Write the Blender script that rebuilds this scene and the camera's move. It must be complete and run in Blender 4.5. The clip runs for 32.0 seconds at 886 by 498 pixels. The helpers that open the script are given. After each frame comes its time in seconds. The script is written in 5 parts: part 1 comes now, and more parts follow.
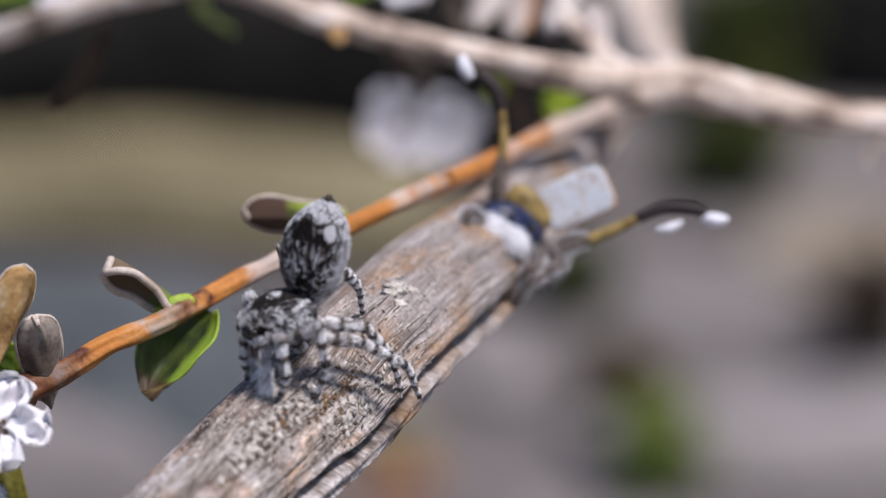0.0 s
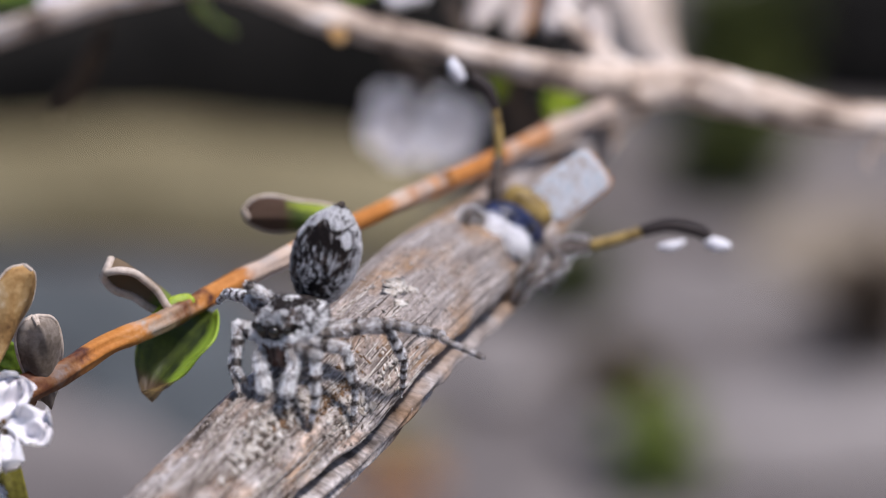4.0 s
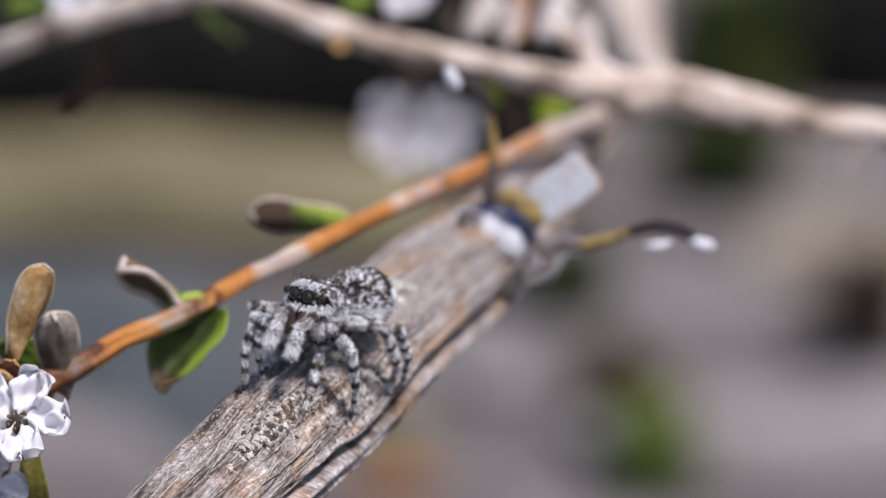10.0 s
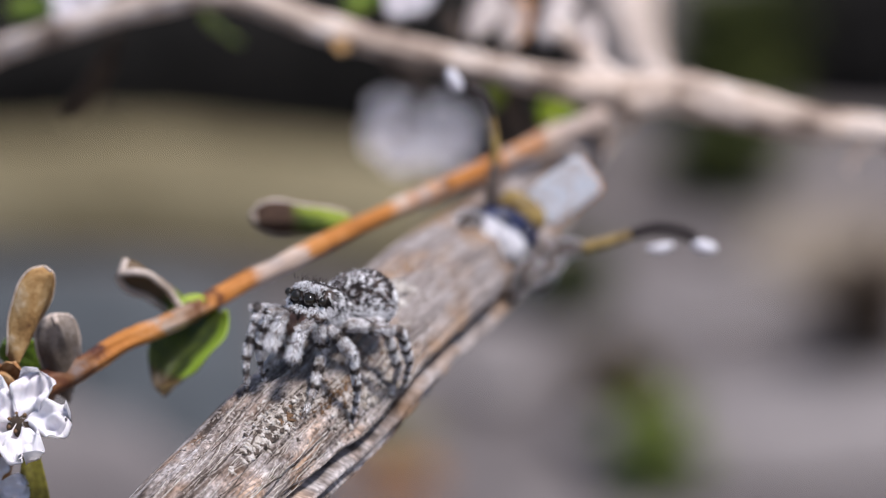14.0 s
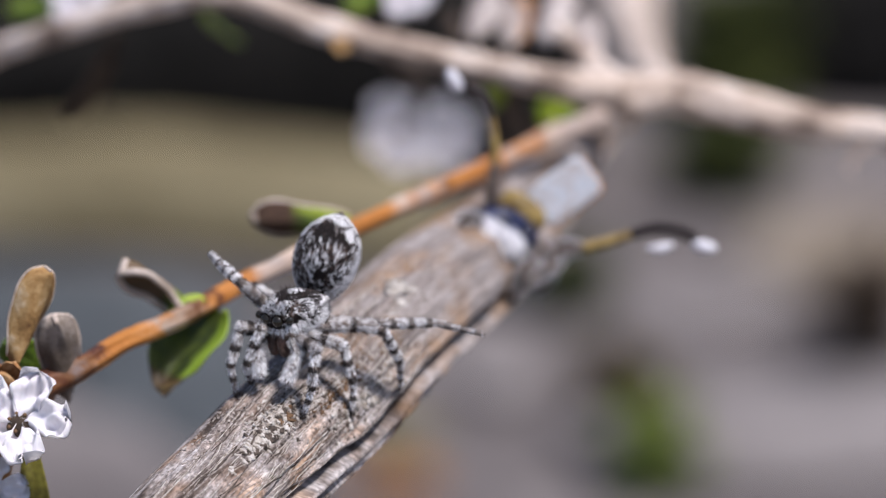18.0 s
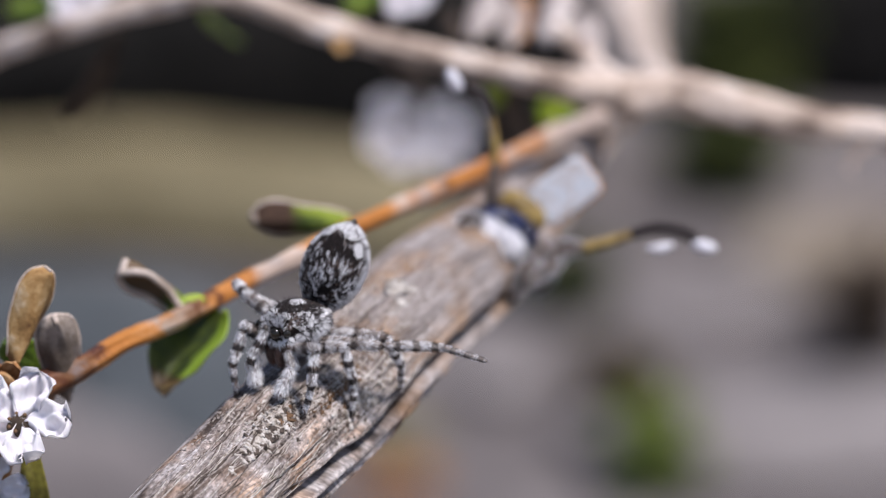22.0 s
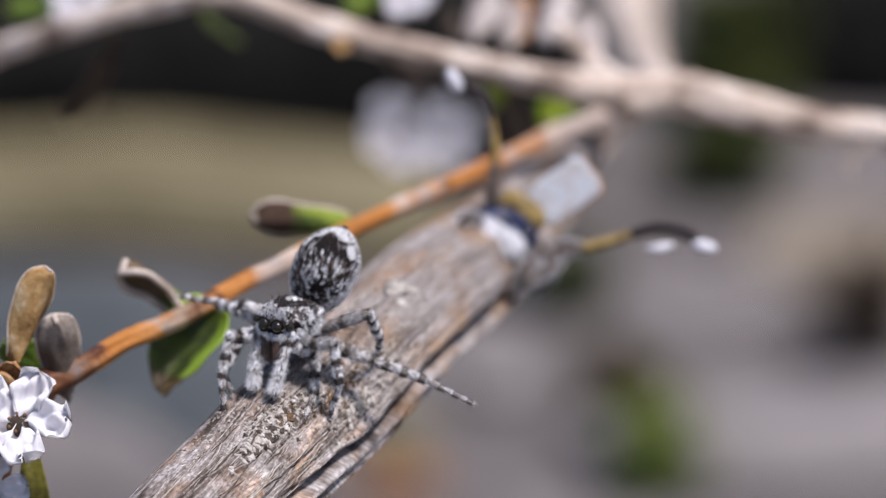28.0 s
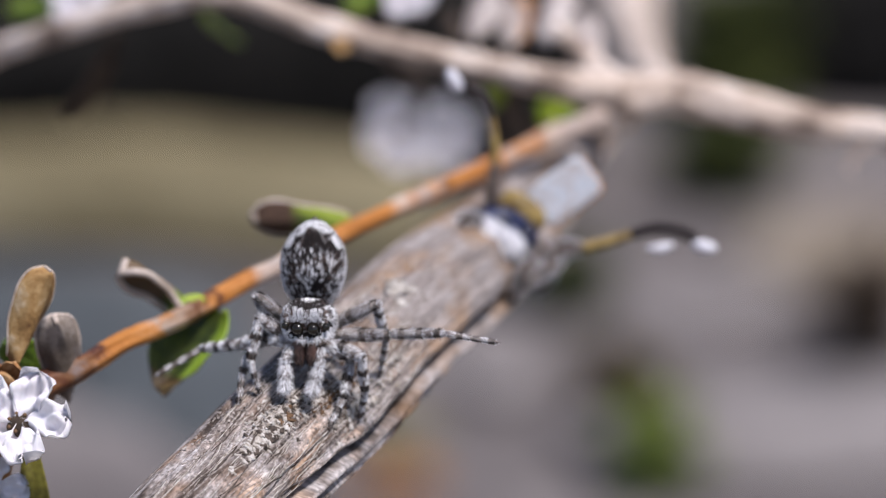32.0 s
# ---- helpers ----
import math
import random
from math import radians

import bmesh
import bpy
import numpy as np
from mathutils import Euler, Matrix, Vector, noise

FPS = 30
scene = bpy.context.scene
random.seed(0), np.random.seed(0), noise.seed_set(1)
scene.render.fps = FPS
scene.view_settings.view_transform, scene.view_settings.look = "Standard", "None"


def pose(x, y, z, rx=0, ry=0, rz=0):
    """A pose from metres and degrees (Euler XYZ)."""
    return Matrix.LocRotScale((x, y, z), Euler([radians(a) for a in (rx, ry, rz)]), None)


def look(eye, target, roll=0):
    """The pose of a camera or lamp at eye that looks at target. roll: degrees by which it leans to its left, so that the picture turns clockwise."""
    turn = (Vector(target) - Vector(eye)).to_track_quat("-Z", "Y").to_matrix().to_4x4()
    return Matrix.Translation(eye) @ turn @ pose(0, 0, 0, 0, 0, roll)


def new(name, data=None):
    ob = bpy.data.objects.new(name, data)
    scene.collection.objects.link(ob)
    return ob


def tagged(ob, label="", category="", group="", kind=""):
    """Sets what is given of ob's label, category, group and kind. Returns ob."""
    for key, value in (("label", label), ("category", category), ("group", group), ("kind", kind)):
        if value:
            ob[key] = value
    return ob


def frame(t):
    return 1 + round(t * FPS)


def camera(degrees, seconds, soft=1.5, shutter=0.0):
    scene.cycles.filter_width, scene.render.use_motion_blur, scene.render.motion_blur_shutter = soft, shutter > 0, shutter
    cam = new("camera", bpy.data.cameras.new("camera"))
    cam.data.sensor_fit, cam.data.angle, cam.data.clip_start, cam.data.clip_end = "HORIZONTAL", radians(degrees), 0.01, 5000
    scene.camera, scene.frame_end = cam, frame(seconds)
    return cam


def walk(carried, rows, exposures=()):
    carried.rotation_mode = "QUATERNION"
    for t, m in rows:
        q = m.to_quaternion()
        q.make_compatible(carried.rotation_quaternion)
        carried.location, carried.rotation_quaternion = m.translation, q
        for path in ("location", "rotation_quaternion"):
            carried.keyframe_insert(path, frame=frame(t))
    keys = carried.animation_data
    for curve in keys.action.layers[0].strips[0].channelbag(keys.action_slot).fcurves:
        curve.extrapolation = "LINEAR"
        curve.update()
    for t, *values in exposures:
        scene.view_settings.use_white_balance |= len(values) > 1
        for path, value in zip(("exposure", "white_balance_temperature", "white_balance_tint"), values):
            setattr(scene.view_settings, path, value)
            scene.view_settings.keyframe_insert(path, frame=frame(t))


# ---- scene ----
MM = 0.001

# ---- camera ----
cam = camera(13.0, 32.0, soft=0.6, shutter=0.0)
cam.data.dof.use_dof = True
cam.data.dof.focus_distance = 0.1208
cam.data.dof.aperture_fstop = 54.0
PATH = [
    (0.0, pose(0.003342, -0.111585, 0.041012, 71.9660, 0, 0.0201)),
    (3.5, pose(0.003342, -0.111585, 0.041012, 71.9660, 0, 0.0201)),
    (5.5, pose(0.003342, -0.111585, 0.041012, 71.9660, 0, 0.0201)),
    (6.0, pose(0.003342, -0.111601, 0.041018, 71.9538, 0, 0.0200)),
    (6.5, pose(0.003342, -0.111823, 0.041089, 71.9324, 0, 0.0163)),
    (7.0, pose(0.003342, -0.112032, 0.041158, 71.8913, 0, 0.0227)),
    (7.5, pose(0.003342, -0.112412, 0.041281, 71.8610, 0, 0.0176)),
    (8.0, pose(0.003342, -0.112408, 0.041280, 71.8627, 0, 0.0070)),
    (8.5, pose(0.003342, -0.111847, 0.041097, 71.8704, 0, -0.0131)),
    (9.0, pose(0.003342, -0.110613, 0.040697, 71.8666, 0, -0.0185)),
    (9.2, pose(0.003342, -0.110613, 0.040697, 71.8666, 0, -0.0185)),
    (9.4, pose(0.003342, -0.117846, 0.043046, 71.9687, 0, -0.0306)),
    (10.0, pose(0.003342, -0.117770, 0.043022, 71.9693, 0, -0.0266)),
    (10.5, pose(0.003342, -0.117543, 0.042948, 71.9751, 0, -0.0127)),
    (11.0, pose(0.003342, -0.117532, 0.042944, 71.9924, 0, -0.0027)),
    (11.5, pose(0.003342, -0.117522, 0.042941, 72.0000, 0, 0.0000)),
    (32.0, pose(0.003342, -0.117522, 0.042941, 72.0000, 0, 0.0000)),
]
walk(cam, PATH, [(0, 0.0, 6300, 17), (32, 0.0, 6300, 17)])

# ---- daylight ----
SUN_ELEVATION, SUN_TURN = 65.0, 128.0
world = bpy.data.worlds.new("sky")
scene.world = world
world.use_nodes = True
wn = world.node_tree.nodes
sky = wn.new("ShaderNodeTexSky")
sky.sky_type, sky.sun_disc = "NISHITA", False
sky.sun_elevation, sky.sun_rotation = radians(SUN_ELEVATION), radians(SUN_TURN)
world.node_tree.links.new(sky.outputs[0], wn["Background"].inputs[0])
wn["Background"].inputs[1].default_value = 0.11
sun = new("sun", bpy.data.lights.new("sun", "SUN"))
sun.data.energy, sun.data.angle, sun.data.color = 4.6, radians(12.0), (1.0, 0.96, 0.9)
a, e = radians(SUN_TURN), radians(SUN_ELEVATION)
sun.matrix_world = look((math.sin(a) * math.cos(e), math.cos(a) * math.cos(e), math.sin(e)), (0, 0, 0))


# ---- materials ----
def linked(tree, out, into):
    tree.links.new(out, into)


def surface(name, stops, scale=1.0, stretch=(1, 1, 1), rough=0.7, bump=0.3, grain=6.0, depth=0.05, spec=0.3, fine=0.35, sheen=0.0, trans=0.0, coords="Object", metal=0.0, turn=(0, 0, 0)):
    """Mottled surface: stops along broad noise, finer noise mixed in; scales are per millimetre."""
    m = bpy.data.materials.new(name)
    m.use_nodes = True
    t = m.node_tree
    n = t.nodes
    b = n["Principled BSDF"]
    co = n.new("ShaderNodeTexCoord")
    mp = n.new("ShaderNodeMapping")
    mp.inputs["Scale"].default_value = [1000 * s for s in stretch]
    mp.inputs["Rotation"].default_value = [radians(q) for q in turn]
    linked(t, co.outputs[coords], mp.inputs["Vector"])
    big = n.new("ShaderNodeTexNoise")
    big.inputs["Scale"].default_value, big.inputs["Detail"].default_value = scale, 4
    small = n.new("ShaderNodeTexNoise")
    small.inputs["Scale"].default_value, small.inputs["Detail"].default_value = grain, 6
    for q in (big, small):
        linked(t, mp.outputs[0], q.inputs["Vector"])
    mix = n.new("ShaderNodeMath")
    mix.operation = "MULTIPLY_ADD"
    linked(t, small.outputs[0], mix.inputs[0])
    mix.inputs[1].default_value = fine
    sub = n.new("ShaderNodeMath")
    sub.operation = "SUBTRACT"
    linked(t, big.outputs[0], sub.inputs[0])
    sub.inputs[1].default_value = fine * 0.5
    linked(t, sub.outputs[0], mix.inputs[2])
    ramp = n.new("ShaderNodeValToRGB")
    el = ramp.color_ramp.elements
    for i, (p, c) in enumerate(stops):
        k = el[i] if i < 2 else el.new(p)
        k.position, k.color = p, (*c, 1)
    linked(t, mix.outputs[0], ramp.inputs[0])
    linked(t, ramp.outputs[0], b.inputs["Base Color"])
    b.inputs["Roughness"].default_value = rough
    b.inputs["Specular IOR Level"].default_value = spec
    b.inputs["Metallic"].default_value = metal
    if sheen:
        b.inputs["Sheen Weight"].default_value = sheen
    if trans:
        b.inputs["Subsurface Weight"].default_value = trans
        b.inputs["Subsurface Radius"].default_value = (0.0004, 0.0004, 0.0003)
        b.inputs["Subsurface Scale"].default_value = 1.0
    if bump:
        bp = n.new("ShaderNodeBump")
        bp.inputs["Strength"].default_value, bp.inputs["Distance"].default_value = bump, depth * MM
        linked(t, small.outputs[0], bp.inputs["Height"])
        linked(t, bp.outputs[0], b.inputs["Normal"])
    return m


def flat(name, colour, rough=0.5, spec=0.5, coat=0.0):
    m = bpy.data.materials.new(name)
    m.use_nodes = True
    b = m.node_tree.nodes["Principled BSDF"]
    b.inputs["Base Color"].default_value = (*colour, 1)
    b.inputs["Roughness"].default_value, b.inputs["Specular IOR Level"].default_value = rough, spec
    b.inputs["Coat Weight"].default_value = coat
    return m


def weathered():
    """Grey dead wood: broad brown and orange stains, long fibres, fine grit."""
    m = surface("weathered_wood", [(0.30, (0.046, 0.034, 0.028)), (0.41, (0.14, 0.114, 0.10)), (0.50, (0.245, 0.212, 0.197)), (0.59, (0.355, 0.322, 0.31)), (0.72, (0.57, 0.535, 0.525))], scale=1.4, grain=7.0, stretch=(0.15, 1, 1), rough=0.9, bump=0.7, depth=0.12, fine=0.6, coords="UV")
    t = m.node_tree
    n = t.nodes
    b, ramp = n["Principled BSDF"], next(q for q in n if q.type == "VALTORGB")
    co = n.new("ShaderNodeTexCoord")
    mp = n.new("ShaderNodeMapping")
    mp.inputs["Scale"].default_value = (350, 700, 1000)
    linked(t, co.outputs["UV"], mp.inputs["Vector"])
    patch = n.new("ShaderNodeTexNoise")
    patch.inputs["Scale"].default_value, patch.inputs["Detail"].default_value = 0.7, 5
    linked(t, mp.outputs[0], patch.inputs["Vector"])
    edge = n.new("ShaderNodeValToRGB")
    edge.color_ramp.elements[0].position, edge.color_ramp.elements[1].position = 0.48, 0.66
    edge.color_ramp.elements[0].color, edge.color_ramp.elements[1].color = (0, 0, 0, 1), (0.8, 0.8, 0.8, 1)
    linked(t, patch.outputs[0], edge.inputs[0])
    tint = n.new("ShaderNodeMix")
    tint.data_type, tint.blend_type = "RGBA", "MULTIPLY"
    linked(t, edge.outputs[0], tint.inputs[0])
    linked(t, ramp.outputs[0], tint.inputs[6])
    tint.inputs[7].default_value = (0.92, 0.62, 0.38, 1)
    grit = n.new("ShaderNodeTexNoise")
    grit.inputs["Scale"].default_value, grit.inputs["Detail"].default_value = 9000, 3
    along = n.new("ShaderNodeMapping")
    along.inputs["Scale"].default_value = (0.5, 1, 1)
    linked(t, co.outputs["UV"], along.inputs["Vector"])
    linked(t, along.outputs[0], grit.inputs["Vector"])
    lift = n.new("ShaderNodeMapRange")
    lift.inputs[1].default_value, lift.inputs[2].default_value, lift.inputs[3].default_value, lift.inputs[4].default_value = 0.3, 0.7, 0.5, 1.5
    linked(t, grit.outputs[0], lift.inputs[0])
    gr = n.new("ShaderNodeMix")
    gr.data_type, gr.blend_type = "RGBA", "MULTIPLY"
    gr.inputs[0].default_value = 1.0
    linked(t, tint.outputs[2], gr.inputs[6])
    linked(t, lift.outputs[0], gr.inputs[7])
    worn = n.new("ShaderNodeSeparateXYZ")
    linked(t, co.outputs["UV"], worn.inputs[0])
    far = n.new("ShaderNodeMapRange")
    far.inputs[1].default_value, far.inputs[2].default_value, far.inputs[3].default_value, far.inputs[4].default_value = 0.018, 0.026, 0.0, 0.55
    linked(t, worn.outputs[0], far.inputs[0])
    smooth = n.new("ShaderNodeMix")
    smooth.data_type = "RGBA"
    linked(t, far.outputs[0], smooth.inputs[0])
    linked(t, gr.outputs[2], smooth.inputs[6])
    patchy = n.new("ShaderNodeMix")
    patchy.data_type = "RGBA"
    linked(t, edge.outputs[0], patchy.inputs[0])
    patchy.inputs[6].default_value, patchy.inputs[7].default_value = (0.27, 0.232, 0.215, 1), (0.32, 0.175, 0.06, 1)
    linked(t, patchy.outputs[2], smooth.inputs[7])
    linked(t, smooth.outputs[2], b.inputs["Base Color"])
    old = next(q for q in n if q.type == "BUMP")
    more = n.new("ShaderNodeBump")
    more.inputs["Strength"].default_value, more.inputs["Distance"].default_value = 0.7, 0.05 * MM
    linked(t, grit.outputs[0], more.inputs["Height"])
    linked(t, old.outputs[0], more.inputs["Normal"])
    linked(t, more.outputs[0], b.inputs["Normal"])
    return m


def two_tone(name, near, far, start, rough=0.5, trans=0.25, light_side=None, light_side_from=0.66):
    """Leaf that changes from one colour to another towards its tip, with an uneven border; one side can be painted
    lighter.
    """
    m = surface(name, near, scale=0.9, grain=5.0, rough=rough, bump=0.25, depth=0.05, spec=0.4, trans=trans)
    t = m.node_tree
    n = t.nodes
    b, ramp, small = n["Principled BSDF"], next(q for q in n if q.type == "VALTORGB"), next(q for q in n if q.type == "TEX_NOISE")
    co = n.new("ShaderNodeTexCoord")
    sep = n.new("ShaderNodeSeparateXYZ")
    linked(t, co.outputs["UV"], sep.inputs[0])
    add = n.new("ShaderNodeMath")
    add.operation = "MULTIPLY_ADD"
    linked(t, small.outputs[0], add.inputs[0])
    add.inputs[1].default_value = 0.3
    linked(t, sep.outputs[0], add.inputs[2])
    edge = n.new("ShaderNodeValToRGB")
    edge.color_ramp.elements[0].position, edge.color_ramp.elements[1].position = min(0.97, start), min(1.0, start + 0.18)
    linked(t, add.outputs[0], edge.inputs[0])
    own = ramp.outputs[0]
    # A lighter colour across one side of the leaf, unevenly bordered.
    if light_side:
        side = n.new("ShaderNodeMath")
        side.operation = "MULTIPLY_ADD"
        linked(t, small.outputs[0], side.inputs[0])
        side.inputs[1].default_value = 0.25
        linked(t, sep.outputs[1], side.inputs[2])
        band = n.new("ShaderNodeValToRGB")
        band.color_ramp.elements[0].position, band.color_ramp.elements[1].position = light_side_from, min(1.0, light_side_from + 0.16)
        linked(t, side.outputs[0], band.inputs[0])
        light = n.new("ShaderNodeMix")
        light.data_type = "RGBA"
        linked(t, band.outputs[0], light.inputs[0])
        linked(t, own, light.inputs[6])
        light.inputs[7].default_value = (*light_side, 1)
        own = light.outputs[2]
    mix = n.new("ShaderNodeMix")
    mix.data_type = "RGBA"
    linked(t, edge.outputs[0], mix.inputs[0])
    linked(t, own, mix.inputs[6])
    mix.inputs[7].default_value = (*far, 1)
    linked(t, mix.outputs[2], b.inputs["Base Color"])
    return m


def banded_twig():
    """Young twig: stretches of dark red, orange and grey bark along it, broken up by noise."""
    m = surface("orange_twig", [(0.34, (0.05, 0.018, 0.012)), (0.45, (0.26, 0.10, 0.03)), (0.56, (0.40, 0.20, 0.07)), (0.70, (0.45, 0.38, 0.33))], scale=0.8, grain=6.0, rough=0.6, bump=0.4, depth=0.06)
    t = m.node_tree
    n = t.nodes
    b, own, small = n["Principled BSDF"], next(q for q in n if q.type == "VALTORGB"), next(q for q in n if q.type == "TEX_NOISE")
    co = n.new("ShaderNodeTexCoord")
    sep = n.new("ShaderNodeSeparateXYZ")
    linked(t, co.outputs["UV"], sep.inputs[0])
    add = n.new("ShaderNodeMath")
    add.operation = "MULTIPLY_ADD"
    linked(t, small.outputs[0], add.inputs[0])
    add.inputs[1].default_value = 0.13
    linked(t, sep.outputs[0], add.inputs[2])
    ramp = n.new("ShaderNodeValToRGB")
    red, orange, grey, pale = (0.055, 0.014, 0.011), (0.50, 0.19, 0.035), (0.33, 0.26, 0.21), (0.52, 0.45, 0.40)
    bands = [(0.000, red), (0.305, red), (0.325, orange), (0.430, orange), (0.440, grey), (0.460, grey), (0.470, red), (0.490, red), (0.505, orange), (0.550, orange), (0.575, pale), (0.665, pale), (0.680, orange), (0.790, orange), (0.820, pale), (0.850, orange), (0.915, orange), (0.930, pale), (0.955, orange), (1.000, pale)]
    el = ramp.color_ramp.elements
    for i, (p, c) in enumerate(bands):
        k = el[i] if i < 2 else el.new(p)
        k.position, k.color = p, (*c, 1)
    linked(t, add.outputs[0], ramp.inputs[0])
    mix = n.new("ShaderNodeMix")
    mix.data_type = "RGBA"
    mix.inputs[0].default_value = 0.66
    linked(t, own.outputs[0], mix.inputs[6])
    linked(t, ramp.outputs[0], mix.inputs[7])
    linked(t, mix.outputs[2], b.inputs["Base Color"])
    return m


WOOD = weathered()
BANDED = banded_twig()
TWIG = surface("orange_twig", [(0.34, (0.07, 0.022, 0.014)), (0.44, (0.28, 0.10, 0.03)), (0.55, (0.42, 0.19, 0.055)), (0.62, (0.38, 0.27, 0.19)), (0.72, (0.46, 0.40, 0.36))], scale=0.35, grain=5.0, rough=0.6, bump=0.4, depth=0.06)
PALE = surface("pale_bark", [(0.3, (0.16, 0.115, 0.09)), (0.43, (0.44, 0.34, 0.27)), (0.56, (0.68, 0.56, 0.47)), (0.7, (0.77, 0.70, 0.65))], scale=0.5, grain=4.0, rough=0.85, bump=0.4, depth=0.1)
GREEN = surface("green_leaf", [(0.3, (0.025, 0.05, 0.006)), (0.48, (0.09, 0.15, 0.014)), (0.62, (0.24, 0.33, 0.03)), (0.78, (0.36, 0.42, 0.07))], scale=0.5, grain=5.0, rough=0.45, bump=0.2, depth=0.05, spec=0.4, trans=0.3)
DRY = surface("dry_leaf", [(0.3, (0.13, 0.065, 0.022)), (0.45, (0.30, 0.17, 0.06)), (0.6, (0.44, 0.28, 0.12)), (0.75, (0.56, 0.42, 0.26))], scale=1.2, grain=6.0, rough=0.7, bump=0.4, depth=0.06)
# Hanging leaf: dark greens paint its shaded half, lime its sunlit half.
SHADED_GREENS = [(0.3, (0.014, 0.022, 0.004)), (0.5, (0.035, 0.05, 0.007)), (0.7, (0.07, 0.095, 0.012))]
TIPPED = two_tone("brown_tipped_leaf", [(0.3, (0.02, 0.035, 0.005)), (0.5, (0.06, 0.09, 0.010)), (0.7, (0.16, 0.22, 0.02))], (0.05, 0.026, 0.016), 0.66, 0.9, light_side=(0.22, 0.28, 0.03), light_side_from=0.86)
SPOTTED = two_tone("brown_ended_green_leaf", SHADED_GREENS, (0.05, 0.03, 0.012), 0.92, light_side=(0.24, 0.36, 0.03), light_side_from=0.74)
CURLED = two_tone("brown_curled_leaf", [(0.3, (0.07, 0.11, 0.012)), (0.6, (0.16, 0.22, 0.03))], (0.14, 0.095, 0.055), 0.30, 0.8, 0.0)
RIM = surface("pale_leaf_rim", [(0.3, (0.34, 0.27, 0.21)), (0.7, (0.56, 0.48, 0.42))], scale=2.0, grain=8.0, rough=0.8)
CRUMB = surface("pale_crust", [(0.3, (0.22, 0.18, 0.14)), (0.5, (0.44, 0.40, 0.355)), (0.7, (0.64, 0.61, 0.58))], scale=4.0, grain=12.0, rough=0.9)
CRUMB_DARK = surface("dark_crumb", [(0.3, (0.03, 0.022, 0.018)), (0.7, (0.14, 0.11, 0.09))], scale=4.0, grain=12.0, rough=0.9)
GRIT = surface("grey_grit", [(0.3, (0.12, 0.095, 0.08)), (0.5, (0.32, 0.275, 0.245)), (0.7, (0.52, 0.47, 0.44))], scale=5.0, grain=14.0, rough=0.9)
SLATE = surface("dark_slate", [(0.3, (0.042, 0.048, 0.052)), (0.5, (0.064, 0.073, 0.078)), (0.7, (0.093, 0.104, 0.11))], scale=0.05, grain=0.6, rough=0.9, depth=1.0)
SANDSTONE = surface("tan_stone", [(0.3, (0.14, 0.11, 0.08)), (0.5, (0.22, 0.18, 0.135)), (0.7, (0.31, 0.26, 0.2))], scale=0.05, grain=0.6, rough=0.9, depth=1.0)
DARKSPRIG = surface("olive_brown_sprig", [(0.3, (0.03, 0.022, 0.006)), (0.7, (0.11, 0.075, 0.02))], scale=0.1, grain=1.0, rough=0.7)
OLIVELEAF = surface("olive_leaf", [(0.3, (0.018, 0.024, 0.005)), (0.5, (0.05, 0.062, 0.012)), (0.7, (0.11, 0.125, 0.025))], scale=0.1, grain=1.0, rough=0.6)
PINKSTONE = surface("pinkish_stone", [(0.3, (0.145, 0.13, 0.124)), (0.5, (0.205, 0.185, 0.177)), (0.7, (0.27, 0.246, 0.237))], scale=0.05, grain=0.6, rough=0.9, depth=1.0)
LIME = surface("yellow_green_leaf", [(0.3, (0.10, 0.16, 0.012)), (0.5, (0.24, 0.34, 0.02)), (0.7, (0.42, 0.50, 0.05))], scale=0.6, grain=4.0, rough=0.5, trans=0.3)
DARK_OLIVE = surface("olive_bark", [(0.3, (0.075, 0.066, 0.036)), (0.7, (0.19, 0.165, 0.09))], scale=0.04, grain=0.4, rough=0.95, depth=1.0)
MIDLEAF = surface("mid_green_leaf", [(0.3, (0.045, 0.065, 0.01)), (0.5, (0.11, 0.15, 0.02)), (0.7, (0.20, 0.25, 0.04))], scale=0.1, grain=1.0, rough=0.6)
BARKBROWN = surface("brown_stem", [(0.3, (0.03, 0.02, 0.014)), (0.7, (0.10, 0.07, 0.045))], scale=0.6, grain=4.0, rough=0.8)
GREYLEAF = surface("grey_brown_leaf", [(0.3, (0.09, 0.068, 0.05)), (0.5, (0.18, 0.145, 0.118)), (0.7, (0.34, 0.29, 0.25))], scale=1.0, grain=7.0, rough=0.8, bump=0.3, depth=0.04)
DRYGREEN = surface("olive_brown_leaf", [(0.3, (0.03, 0.022, 0.006)), (0.5, (0.075, 0.065, 0.012)), (0.7, (0.20, 0.18, 0.03))], scale=0.8, grain=5.0, rough=0.6, bump=0.2)
RUST = surface("rusty_bark", [(0.3, (0.07, 0.04, 0.022)), (0.7, (0.22, 0.13, 0.07))], scale=3.0, grain=10.0, rough=0.9)
PALELEAF = surface("pale_dry_leaf", [(0.3, (0.26, 0.21, 0.185)), (0.5, (0.40, 0.345, 0.32)), (0.7, (0.55, 0.50, 0.48))], scale=1.0, grain=7.0, rough=0.8, bump=0.3, depth=0.04)
PETAL = surface("white_petal", [(0.3, (0.72, 0.67, 0.69)), (0.7, (0.82, 0.81, 0.83))], scale=0.8, grain=6.0, rough=0.5, bump=0.15, depth=0.05, trans=0.3)
BUD = surface("brown_bud", [(0.35, (0.12, 0.04, 0.015)), (0.5, (0.34, 0.15, 0.05)), (0.66, (0.50, 0.30, 0.14))], scale=1.5, grain=6.0, rough=0.6, bump=0.4)
